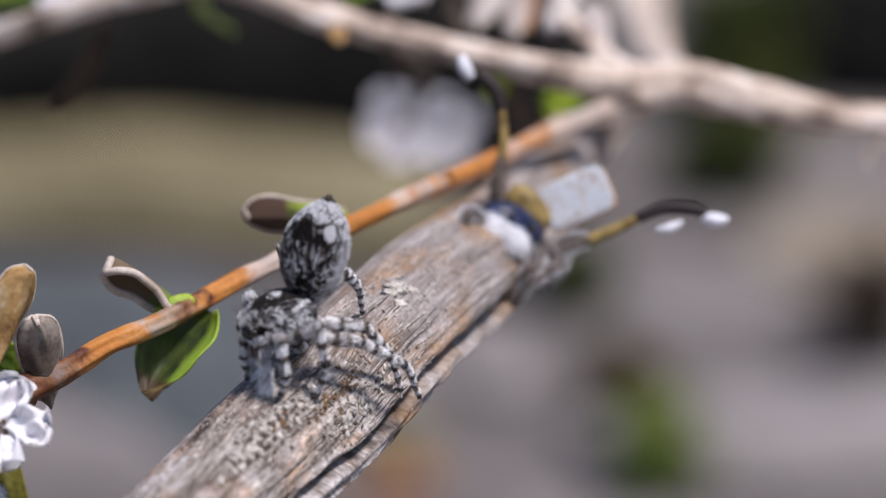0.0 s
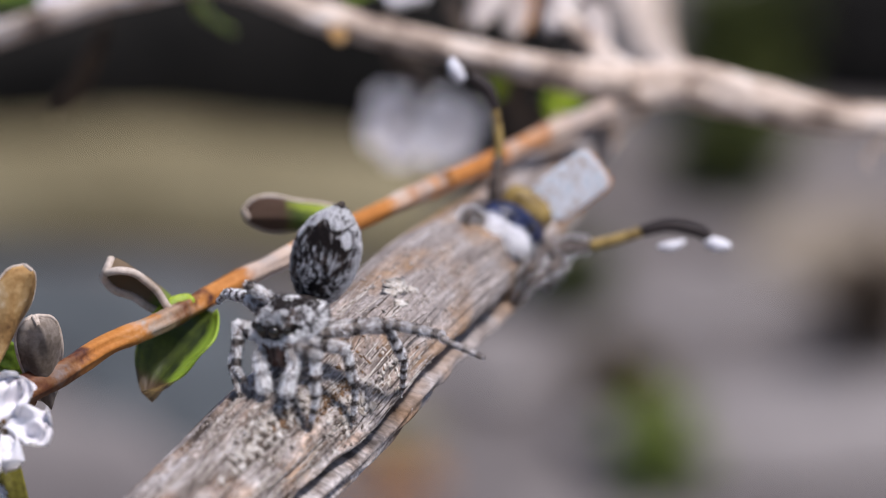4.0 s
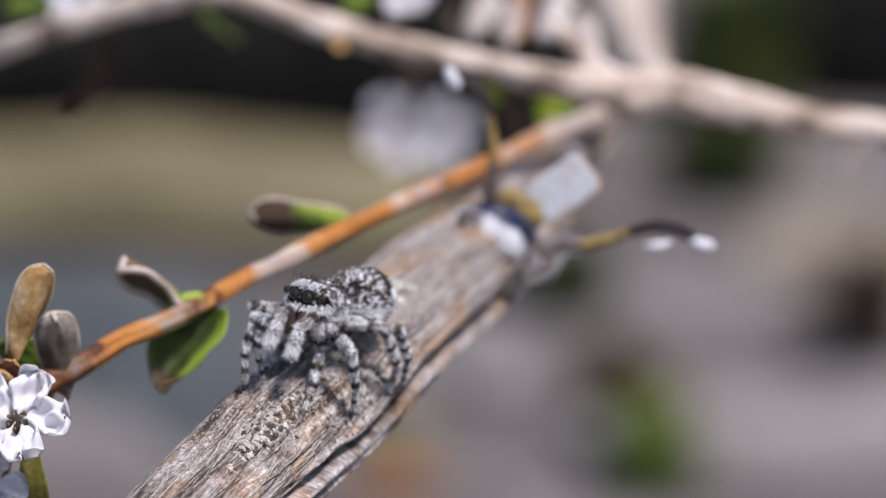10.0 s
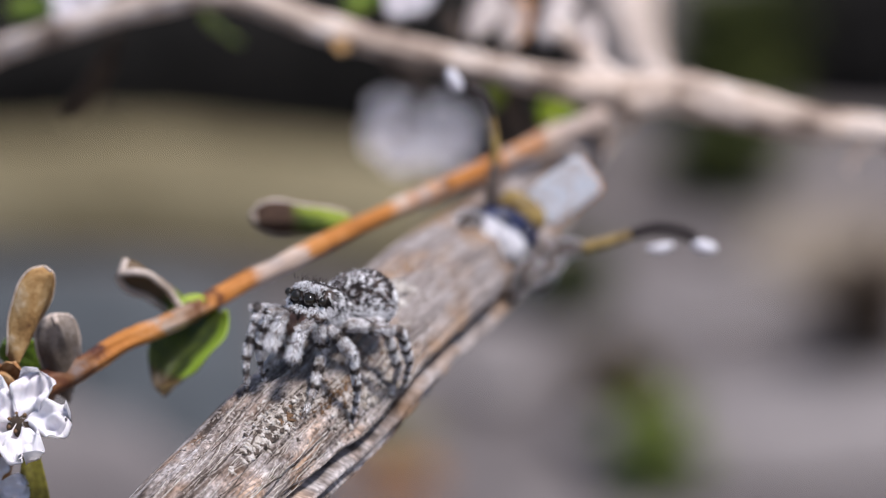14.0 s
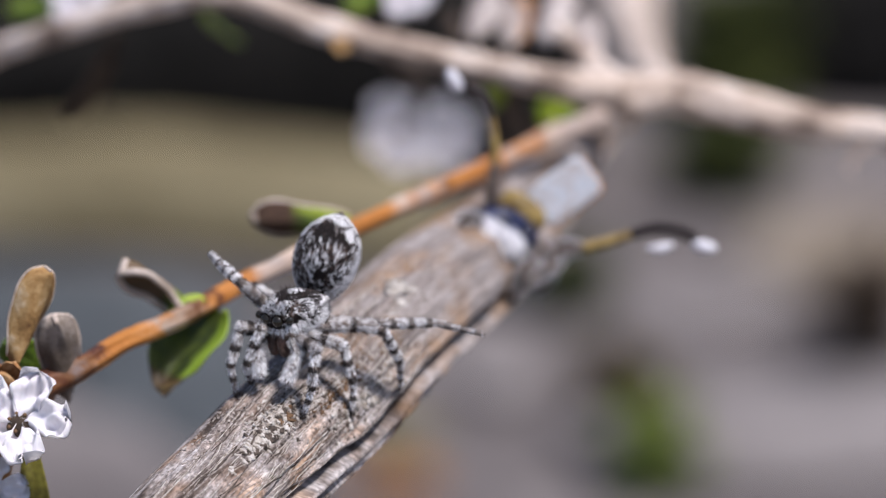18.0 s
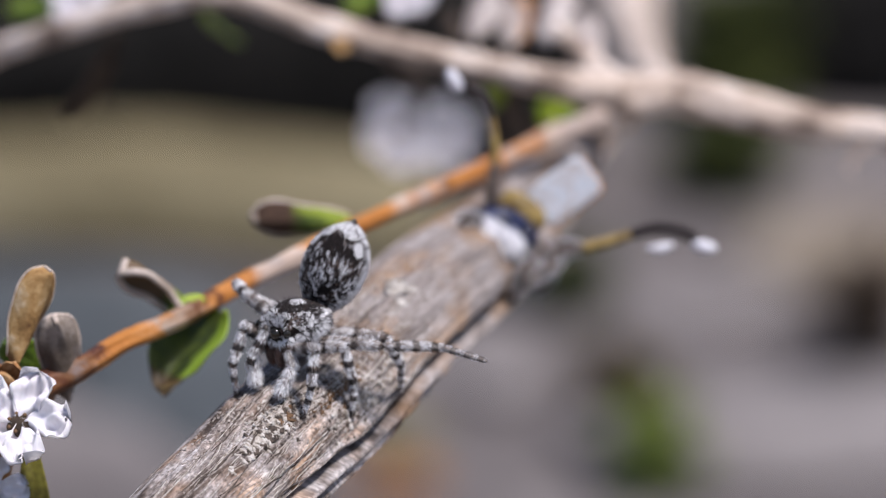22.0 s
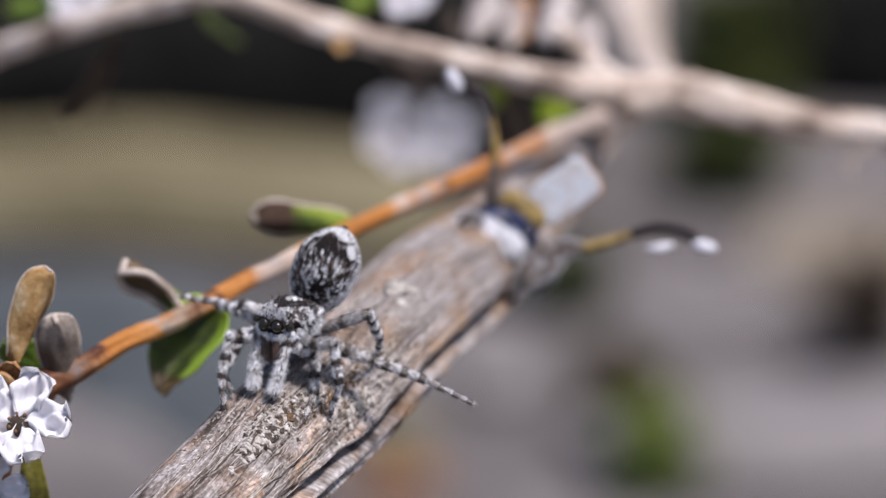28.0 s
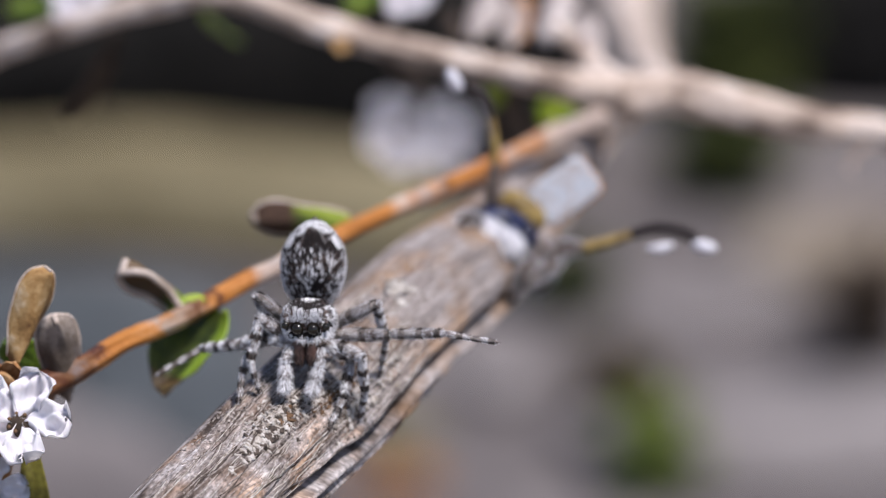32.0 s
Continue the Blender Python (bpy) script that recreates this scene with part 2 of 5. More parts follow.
SKIN = surface("dark_cuticle", [(0.35, (0.02, 0.016, 0.014)), (0.55, (0.10, 0.075, 0.06)), (0.7, (0.24, 0.19, 0.16))], scale=3.0, grain=10.0, rough=0.6)
EYE = flat("eye_lens", (0.012, 0.009, 0.004), rough=0.11, spec=0.6)
SOIL = surface("pale_sand", [(0.3, (0.080, 0.070, 0.068)), (0.5, (0.132, 0.117, 0.113)), (0.7, (0.195, 0.175, 0.168))], scale=0.02, grain=0.4, rough=0.95, bump=0.4, depth=1.5)
TAN = surface("tan_bark", [(0.3, (0.115, 0.095, 0.051)), (0.5, (0.185, 0.155, 0.087)), (0.7, (0.26, 0.222, 0.132))], scale=0.03, grain=0.3, rough=0.9, depth=1.0)
# Near-black that stands for deep shade, used on the logs far behind.
SHADE_BLACK = surface("shade_black", [(0.3, (0.008, 0.008, 0.0075)), (0.7, (0.024, 0.022, 0.02))], scale=0.05, grain=0.5, rough=0.95, depth=1.0, spec=0.05)


# ---- mesh helpers, all in millimetres ----
def part(name, data, material, parent=None, label=""):
    """One mesh object from (verts, faces) in millimetres, under parent."""
    me = bpy.data.meshes.new(name)
    v = np.asarray(data[0], float) * MM
    me.from_pydata(v.tolist(), [], data[1])
    me.polygons.foreach_set("use_smooth", [True] * len(me.polygons))
    mats = material if isinstance(material, (list, tuple)) else [material]
    for m in mats:
        me.materials.append(m)
    if len(data) > 2:
        me.polygons.foreach_set("material_index", data[2])
    ob = new(name, me)
    ob.parent = parent
    if label:
        ob["label"] = label
    return ob


def joined(*pieces):
    vs, fs, n = [], [], 0
    for v, f in pieces:
        vs.append(np.asarray(v, float))
        fs += [[i + n for i in q] for q in f]
        n += len(v)
    return np.concatenate(vs), fs


def spline(points, count):
    """Smooth line through rows of numbers (Catmull-Rom), evenly in its parameter."""
    p = np.asarray(points, float)
    p = np.vstack([2 * p[0] - p[1], p, 2 * p[-1] - p[-2]])
    out = []
    for s in np.linspace(0, len(p) - 3 - 1e-9, count):
        i = int(s)
        u = s - i
        q = p[i:i + 4]
        out.append(0.5 * (2 * q[1] + (q[2] - q[0]) * u + (2 * q[0] - 5 * q[1] + 4 * q[2] - q[3]) * u * u + (3 * q[1] - q[0] - 3 * q[2] + q[3]) * u ** 3))
    return np.array(out)


def grid_faces(rows, cols, closed=True):
    f = []
    for i in range(rows - 1):
        for j in range(cols if closed else cols - 1):
            k = (j + 1) % cols
            f.append((i * cols + j, i * cols + k, (i + 1) * cols + k, (i + 1) * cols + j))
    return f


def tube(points, rings, around, relief=None, zero=(0.0, -0.95, 0.31)):
    """Round bar along rows of (x, y, z, radius); relief(length, angle, radius) gives the change of radius. Angle 0 faces `zero`."""
    line = spline(points, rings)
    c, r = line[:, :3], line[:, 3]
    t = np.gradient(c, axis=0)
    t /= np.linalg.norm(t, axis=1)[:, None]
    s = np.concatenate([[0], np.cumsum(np.linalg.norm(np.diff(c, axis=0), axis=1))])
    n = np.asarray(zero, float) - t * (t @ np.asarray(zero, float))[:, None]
    n /= np.linalg.norm(n, axis=1)[:, None]
    b = np.cross(n, t)
    ang = np.linspace(0, 2 * math.pi, around, endpoint=False)
    rad = np.repeat(r[:, None], around, 1)
    if relief:
        rad = rad + relief(np.repeat(s[:, None], around, 1), np.repeat(ang[None], rings, 0), rad)
    v = c[:, None] + rad[..., None] * (np.cos(ang)[None, :, None] * n[:, None] + np.sin(ang)[None, :, None] * b[:, None])
    f = grid_faces(rings, around)
    f += [tuple(range(around))[::-1], tuple((rings - 1) * around + j for j in range(around))]
    return v.reshape(-1, 3), f


def unrolled(ob, rings, around, span, girth):
    """UV map of a tube's mesh: millimetres along it and round it."""
    me = ob.data
    uv = me.uv_layers.new(name="UVMap")
    idx = np.empty(len(me.loops), int)
    me.loops.foreach_get("vertex_index", idx)
    i, j = idx // around, idx % around
    j = np.where(j > around / 2, j - around, j)
    uv.data.foreach_set("uv", np.stack([i / rings * span * MM, j / around * girth * MM], 1).ravel())


def wave(seed, count, lo, hi, along):
    """Smooth random relief from a few sine waves round a bar."""
    g = np.random.default_rng(seed)
    k = g.integers(lo, hi, count)
    p, q, w = g.uniform(0, 6.28, count), g.normal(0, along, count), g.uniform(0.4, 1, count) / np.sqrt(count)
    return lambda s, a: sum(wi * np.sin(ki * a + pi + qi * s + 0.35 * np.sin(0.5 * s * (1 + qi) + pi)) for ki, pi, qi, wi in zip(k, p, q, w))


def ball(size, rows=16, cols=24, power=1.0):
    """Rounded body with its middle at 0, long axis x."""
    th = np.linspace(0.02, math.pi - 0.02, rows)
    ph = np.linspace(0, 2 * math.pi, cols, endpoint=False)
    sp = lambda q: np.sign(q) * np.abs(q) ** power
    x = -sp(np.cos(th))[:, None] * np.ones(cols)
    y = sp(np.sin(th))[:, None] * sp(np.cos(ph))
    z = sp(np.sin(th))[:, None] * sp(np.sin(ph))
    v = np.stack([x * size[0], y * size[1], z * size[2]], -1).reshape(-1, 3)
    f = grid_faces(rows, cols)
    return v, f + [tuple(range(cols))[::-1], tuple((rows - 1) * cols + j for j in range(cols))]


def moved(data, m):
    v = np.asarray(data[0]) @ np.array(m.to_3x3()).T + np.array(m.translation)
    return (v, *data[1:])


def basis(x, z):
    """Turn with the local x along x and z near z."""
    x = Vector(x).normalized()
    y = Vector(z).cross(x).normalized()
    return Matrix((x, y, x.cross(y))).transposed()


def hairs(at, ways, length, width=0.012, seed=1, spread=0.25, normals=None):
    """Thin tapering hairs, flattened like scales, that start at `at` along `ways` with their backs to `normals`."""
    g = np.random.default_rng(seed)
    at, ways = np.asarray(at, float), np.asarray(ways, float)
    ways = ways / np.linalg.norm(ways, axis=1)[:, None] + g.normal(0, spread, ways.shape)
    ways /= np.linalg.norm(ways, axis=1)[:, None]
    n = len(at)
    ln = np.asarray(length) * g.uniform(0.6, 1.2, n)
    up = g.normal(0, 1, (n, 3)) if normals is None else np.asarray(normals) + g.normal(0, 0.25, (n, 3))
    u = np.cross(ways, up)
    u /= np.linalg.norm(u, axis=1)[:, None]
    w = np.cross(u, ways)
    v = np.empty((n, 4, 3))
    mid = at + 0.35 * ways * ln[:, None]
    v[:, 0], v[:, 1], v[:, 2] = mid + width * u, mid - width * u, at + 0.3 * width * w
    v[:, 3] = at + ways * ln[:, None]
    i = np.arange(n) * 4
    f = np.stack([np.stack([i + 2, i, i + 3], 1), np.stack([i + 1, i + 2, i + 3], 1)], 1).reshape(-1, 3)
    return v.reshape(-1, 3), f.tolist()


# ---- ground and what lies far behind ----
def ground():
    g = np.random.default_rng(3)
    xs = np.concatenate([[-300e3, -20e3, -3e3], np.linspace(-1200, 1200, 49), [3e3, 20e3, 300e3]])
    ys = np.concatenate([[-300e3, -20e3, -3e3], np.linspace(-600, 2200, 57), [3e3, 20e3, 300e3]])
    v = [(x, y, -240 + (g.uniform(-3, 3) if abs(x) < 1200 and -600 < y < 2200 else 0)) for y in ys for x in xs]
    ob = part("ground", (v, grid_faces(len(ys), len(xs), False)), SOIL)
    tagged(ob, "pale grey sandy ground behind the shrub", "ground", kind="structure")


def log(name, a, b, r, material, label, seed):
    w = wave(seed, 6, 1, 7, 0.01)
    mid = [(p + q) / 2 for p, q in zip(a, b)]
    pts = [(*a, r), (mid[0], mid[1] + 6, mid[2], r * 1.05), (*b, r * 0.9)]
    ob = part(name, tube(pts, 60, 48, lambda s, an, rad: rad * 0.08 * w(s, an)), material)
    tagged(ob, label, "log")


ground()
# Added log of middle tone; its colour softens the step from black to tan.
log("fallen_log", (-182.73, 841.68, -232.00), (-0.04, 813.55, -232.00), 17, DARK_OLIVE, "fallen dark olive log lying on the sand", 6)
log("fallen_log", (-170.12, 770.63, -232.00), (0.19, 743.97, -232.00), 18, TAN, "fallen olive-tan log lying on the sand", 4)
# Logs added where dark shade lies behind; the shade is their colour.
log("shade_log", (-196.83, 778.24, -204.00), (36.38, 815.07, -204.00), 38, SHADE_BLACK, "charred black log lying on the sand", 5)
log("shade_log", (90.66, 894.56, -218.00), (221.70, 839.85, -218.00), 26, SHADE_BLACK, "thin charred black log lying on the sand", 7)

# ---- the shrub ----
shrub = tagged(new("shrub"), "flowering shrub with weathered grey and orange twigs", "shrub")
BRANCH = [
    (-6.50, -10.59, -3.48, 2.10),
    (-4.49, -6.15, -2.76, 2.25),
    (-3.22, -3.10, -2.42, 2.28),
    (-1.88, -0.78, -1.74, 2.31),
    (-0.50, 1.91, -1.23, 2.31),
    (0.98, 6.01, -0.92, 2.30),
    (2.67, 11.29, -0.86, 2.26),
    (4.08, 16.40, -1.30, 2.10),
    (5.38, 21.43, -2.01, 2.00),
    (6.59, 28.57, -2.68, 1.75),
    (7.99, 34.81, -2.89, 1.40),
    (9.49, 38.16, -2.30, 1.10),
    (10.83, 39.49, -1.45, 0.90),
]
ridge, lump, grain_wave = wave(11, 14, 9, 40, 0.12), wave(12, 6, 1, 5, 0.25), wave(13, 24, 30, 60, 0.15)


def branch_relief(s, a, r):
    a = (a + math.pi) % (2 * math.pi) - math.pi
    a = -a
    crack = 0.62 + 0.014 * s + 0.03 * np.sin(s * 0.6) + 0.02 * np.sin(s * 2.1)
    d = -1.0 * np.exp(-((a - crack) / 0.07) ** 2)
    d += 0.18 * np.exp(-((a - crack - 0.15) / 0.09) ** 2) - 0.45 * np.exp(-((a - crack - 0.30) / 0.04) ** 2) * (0.7 + 0.3 * np.sin(s * 0.4)) - 0.25 * np.exp(-((a - crack + 0.13) / 0.03) ** 2) * (0.5 + 0.5 * np.sin(s * 0.7 + 2))
    d += -0.16 * np.exp(-((a - crack + 0.33 + 0.01 * s) / 0.04) ** 2) * (0.5 + 0.5 * np.sin(s * 0.8 + 1))
    d -= 0.26 * np.clip((a - crack - 0.38) / 0.4, 0, 1) * (a < 2.2)
    return d + 0.09 * ridge(s, a) + 0.10 * lump(s, a) + 0.025 * grain_wave(s, a)


unrolled(part("branch", tube(BRANCH, 520, 260, branch_relief), WOOD, shrub, "weathered grey dead branch with a long crack"), 520, 260, 62, 14)
def crust(name, label, ring, angle, spread, count, size, material, seed):
    """Crumbs stuck in a patch of the bark, at a share of the branch's length and an angle round it."""
    g = np.random.default_rng(seed)
    v, f = tube(BRANCH, 520, 260, branch_relief)
    grid = v.reshape(520, 260, 3)
    axis = grid.mean(1)
    cube, faces = ball((1, 1, 1), 7, 8, 0.8)
    pieces = []
    for _ in range(count):
        i = int(np.clip((ring + g.normal(0, spread[0])) * 520, 3, 515))
        j = int((angle + g.normal(0, spread[1])) / math.tau * 260) % 260
        p = grid[i, j]
        r = size * g.uniform(0.4, 1.3)
        shape = cube * g.uniform(0.4, 1.4, (len(cube), 1)) * np.array([g.uniform(0.8, 1.5), g.uniform(0.6, 1.0), g.uniform(0.25, 0.5)]) * r
        m = Matrix.Translation(p) @ basis(axis[i + 2] - axis[i], p - axis[i]).to_4x4() @ Matrix.Rotation(g.uniform(0, 3), 4, "Z")
        pieces.append(moved((shape, faces), m))
    ob = part(name, joined(*pieces), material, shrub, label)
    ob["kind"] = "stuff"


crust("lichen_crust", "pale crumbly lichen crust on the bark", 0.205, 0.33, (0.024, 0.12), 190, 0.075, CRUMB, 1)
crust("lichen_crust", "pale crumbly lichen crust on the bark", 0.245, 0.24, (0.02, 0.11), 120, 0.065, CRUMB, 2)
crust("bark_crumb", "dark bark crumbs in the crust", 0.228, 0.27, (0.03, 0.13), 130, 0.07, CRUMB_DARK, 8)
crust("lichen_crust", "pale crumbly lichen crust on the bark", 0.36, -0.35, (0.02, 0.12), 45, 0.10, CRUMB, 3)
crust("bark_crumb", "rusty brown bark crumbs on the branch", 0.335, -0.05, (0.03, 0.25), 60, 0.06, RUST, 4)
crust("lichen_crust", "pale crumbly lichen crust on the bark", 0.285, -0.32, (0.02, 0.10), 60, 0.09, CRUMB, 9)
crust("bark_crumb", "dark bark crumbs in the crust", 0.30, -0.2, (0.03, 0.25), 70, 0.08, CRUMB_DARK, 10)
crust("bark_grit", "fine grey grit on the bark", 0.22, 0.3, (0.10, 0.7), 900, 0.045, GRIT, 5)
crust("bark_grit", "fine grey grit on the bark", 0.45, 0.2, (0.10, 0.6), 500, 0.07, GRIT, 6)
crust("bark_knot", "pale lump on the bark", 0.425, 0.42, (0.006, 0.06), 16, 0.26, CRUMB, 7)


crust("lichen_flake", "pale flaky lichen on the bark", 0.170, 0.30, (0.030, 0.05), 46, 0.115, CRUMB, 31)
crust("lichen_flake", "pale flaky lichen on the bark", 0.213, 0.25, (0.016, 0.05), 26, 0.11, CRUMB, 32)
crust("lichen_flake", "pale flaky lichen on the bark", 0.305, -0.30, (0.008, 0.07), 14, 0.16, CRUMB, 34)
# Dark colour stands in for shaded pits between the flakes; no holes are cut.
crust("bark_crumb", "dark bark crumbs between the flakes", 0.190, 0.27, (0.030, 0.06), 52, 0.12, CRUMB_DARK, 33)
crust("bark_crumb", "rusty brown bark crumbs on the branch", 0.225, 0.22, (0.008, 0.05), 16, 0.10, RUST, 35)
crust("bark_crumb", "rusty brown bark crumbs on the branch", 0.295, 0.03, (0.02, 0.10), 70, 0.09, RUST, 36)
crust("bark_grit", "fine grey grit on the edge of the bark", 0.19, 1.0, (0.05, 0.12), 300, 0.06, GRIT, 37)


def fibres(label, ring, angle, spread, count, material, seed):
    """Loose wood fibres that run along the bark, raised a hair's breadth."""
    g = np.random.default_rng(seed)
    grid = tube(BRANCH, 520, 260, branch_relief)[0].reshape(520, 260, 3)
    axis = grid.mean(1)
    pieces = []
    for _ in range(count):
        i = int(np.clip((ring + g.uniform(-1, 1) * spread[0]) * 520, 3, 470))
        j = (angle + g.uniform(-1, 1) * spread[1]) / math.tau * 260
        n, drift, r = int(g.integers(8, 34)), g.normal(0, 0.10), g.uniform(0.010, 0.024)
        rows = []
        for k in range(6):
            q = i + int(n * k / 5)
            p = grid[q, int(j + drift * n * k / 5) % 260]
            out = (p - axis[q]) / np.linalg.norm(p - axis[q])
            rows.append((*(p + out * (0.012 + (0.06 * g.uniform() if k == 5 else 0))), r * (0.35 if k in (0, 5) else 1)))
        pieces.append(tube(rows, 8, 5))
    ob = part("bark_fibre", joined(*pieces), material, shrub, label)
    ob["kind"] = "stuff"


fibres("loose pale wood fibres on the bark", 0.22, 0.1, (0.17, 0.9), 220, GRIT, 21)
fibres("loose dark wood fibres on the bark", 0.22, 0.1, (0.17, 0.9), 90, CRUMB_DARK, 22)
fibres("loose pale wood fibres on the bark", 0.22, 0.1, (0.17, 0.9), 120, CRUMB, 23)
bark = wave(14, 8, 1, 8, 0.6)
knots = lambda amount: (lambda s, a, r: r * amount * bark(s, a))
unrolled(part("twig", tube([(-11.36, 0.66, -0.75, 0.50), (-10.28, 0.88, -0.39, 0.50), (-9.51, 1.50, -0.29, 0.46), (-8.37, 2.18, 0.05, 0.40), (-7.19, 3.80, 0.30, 0.33), (-5.61, 5.42, 0.47, 0.34), (-4.02, 7.59, 0.74, 0.33), (-2.56, 9.24, 1.03, 0.31), (-1.25, 10.85, 1.21, 0.37), (0.45, 13.99, 1.16, 0.31), (2.44, 17.17, 1.15, 0.35), (4.74, 22.30, 0.60, 0.34), (6.96, 26.49, 0.42, 0.39), (9.56, 31.65, -0.02, 0.46)], 200, 28, lambda s, a, r: r * (0.14 * bark(s, a) + 0.10 * np.sin(s * 1.15 + 0.4) ** 7)), BANDED, shrub, "orange-brown young twig"), 200, 28, 1000, 1000)
part("upper_twig", tube([(-19.20, 42.60, -1.70, 0.50), (-15.22, 40.03, 0.49, 0.48), (-11.95, 38.37, 1.98, 0.46), (-8.60, 37.72, 3.16, 0.56), (-5.52, 36.85, 3.74, 0.52), (-3.20, 36.21, 3.19, 0.54), (-0.88, 35.56, 2.52, 0.58), (2.79, 34.87, 1.72, 0.52), (5.53, 34.22, 1.26, 0.54), (8.26, 33.46, 0.85, 0.64), (10.55, 33.74, 0.39, 0.78)], 160, 28, knots(0.13)), PALE, shrub, "pale weathered twig")
part("stem", tube([(8.07, 39.50, 1.85, 0.30), (9.30, 37.10, 0.92, 0.50), (10.62, 35.24, -0.03, 0.85), (12.95, 35.69, -0.20, 0.90), (15.81, 36.53, -1.08, 0.84), (19.02, 38.22, -2.24, 0.72), (22.02, 39.95, -3.05, 0.68), (31.24, 46.85, -7.92, 1.50), (52.17, 54.53, -26.33, 3.00), (24, 70, -120, 4.5), (26, 76, -262, 7)], 220, 32, knots(0.12)), PALE, shrub, "pale weathered stem that rises from the sand")


def leaf(name, base, tip, side, width, material, parent, fold=0.3, curl=0.0, bend=0.0, label="", thick=0.04, blunt=True, rim=None, notch=0.0, ripple=0.025, edge_size=1.15):
    """Leaf from base to tip, as wide as width across `side`; fold lifts its edges, curl bows it along its normal, bend lifts its tip."""
    base, tip, side = Vector(base), Vector(tip), Vector(side)
    run = tip - base
    x = run.normalized()
    side = (side - x * side.dot(x)).normalized()
    up = x.cross(side)
    rows, cols = 22, 13
    top, low, uv = [], [], []
    k = (base.x * 3.1 + base.z * 1.7) % 6.28
    for i in range(rows):
        u = i / (rows - 1)
        w = 0.06 + (u ** 0.55 * max(0.0, 1 - u ** 5) ** 0.5 if blunt else math.sin(math.pi * min(1, 0.04 + u * 0.96) ** 0.8) ** 0.75)
        w *= width * 0.5
        for j in range(cols):
            s = 2 * j / (cols - 1) - 1
            h = fold * width * 0.5 * abs(s) ** 1.6 + curl * run.length * (u - u * u) + bend * run.length * u * u
            h += ripple * width * math.sin(9 * u + 4 * s + k) + 0.8 * ripple * width * math.sin(15 * u * s + k)
            p = base + run * (u * (1 - notch * (1 - abs(s)) * u)) + side * (s * w) + up * h
            top.append(p + up * thick)
            low.append(p - up * thick)
            uv.append((u, j / (cols - 1)))
    n = rows * cols
    f = grid_faces(rows, cols, False)
    fs = f + [tuple(n + q for q in r)[::-1] for r in f]
    edge = [j for j in range(cols)] + [i * cols + cols - 1 for i in range(1, rows)] + [(rows - 1) * cols + j for j in range(cols - 2, -1, -1)] + [i * cols for i in range(rows - 2, 0, -1)]
    fs += [(edge[q], n + edge[q], n + edge[(q + 1) % len(edge)], edge[(q + 1) % len(edge)]) for q in range(len(edge))]
    ob = part(name, (top + low, [q[::-1] for q in fs]), material, parent, label)
    me = ob.data
    idx = np.empty(len(me.loops), int)
    me.loops.foreach_get("vertex_index", idx)
    me.uv_layers.new(name="UVMap").data.foreach_set("uv", np.array(uv + uv)[idx].ravel())
    if rim:
        loop = [(top[q] + low[q]) * 0.5 for q in edge[cols - 1:cols + 2 * rows + cols - 4]]
        part("rim", tube([(*p, thick * edge_size) for p in loop], 70, 8), rim, ob, "pale thickened rim")
    return ob


leaf("leaf", (-5.31, 6.60, 0.76), (-7.26, 6.00, 2.42), (0.35, 0.45, -0.8), 1.5, CURLED, shrub, 0.75, -0.2, label="dry curled brown leaf with a thick pale rim", rim=RIM, edge_size=3.2)
leaf("leaf", (-4.10, 7.00, 0.22), (-6.05, 5.20, -2.14), (0.85, 0.0, 0.5), 2.7, SPOTTED, shrub, 0.42, 0.15, label="green leaf hanging below the twig", blunt=False)
leaf("leaf", (-4.70, 6.40, 0.95), (-6.15, 5.60, 0.20), (0.3, 0.5, 0.8), 0.8, LIME, shrub, 0.3, 0.1, label="small yellow-green leaf on the twig", blunt=False)
leaf("leaf", (0.21, 14.00, 1.10), (-3.05, 12.40, 1.52), (0.0, -0.3, 0.95), 1.6, TIPPED, shrub, 0.6, -0.12, 0.12, label="green leaf with a brown tip and a pale rim", rim=RIM, edge_size=1.6)
leaf("leaf", (-10.26, -0.25, 0.86), (-9.15, 0.24, 3.92), (0.9, 0.5, 0.15), 1.6, DRY, shrub, 0.7, 0.12, label="dry tan leaf standing upright", rim=RIM)
leaf("leaf", (-8.85, 1.70, -1.15), (-9.10, 0.90, 1.98), (0.95, 0.3, 0.1), 1.75, GREYLEAF, shrub, 0.55, 0.04, label="dry grey folded leaf with a pale rim", rim=RIM, edge_size=1.6)
leaf("leaf", (-9.31, 2.20, -0.37), (-10.97, 1.80, 0.94), (0.6, 0.0, 0.7), 1.5, GREEN, shrub, 0.2, 0.1, label="dark green leaf")
leaf("leaf", (-9.94, -0.92, -1.20), (-9.65, -1.98, -4.47), (0.9, 0.2, 0.0), 1.25, DRYGREEN, shrub, 0.3, 0.1, label="olive-green leaf below the flower")


def bud(name, centre, size, seed):
    """Bud of overlapping brown scales."""
    g = np.random.default_rng(seed)
    core = part(name, moved(ball((size * 0.7, size * 0.65, size * 0.75), 12, 16), Matrix.Translation(centre)), BUD, shrub, "brown scaly bud")
    c = Vector(centre)
    for k in range(14):
        a, z = k * 2.4, 1 - 2 * (k + 0.5) / 14
        way = Vector((math.sqrt(1 - z * z) * math.cos(a), math.sqrt(1 - z * z) * math.sin(a), z))
        up = (Vector((0.3, -0.3, 0.9)) - way * 0.3).normalized()
        leaf("scale", c + way * size * 0.6 - up * size * 0.35, c + way * size * 0.82 + up * size * 0.45, way.cross(up), size * 0.75, BUD, core, -0.25, 0.1, thick=0.03)
    return core


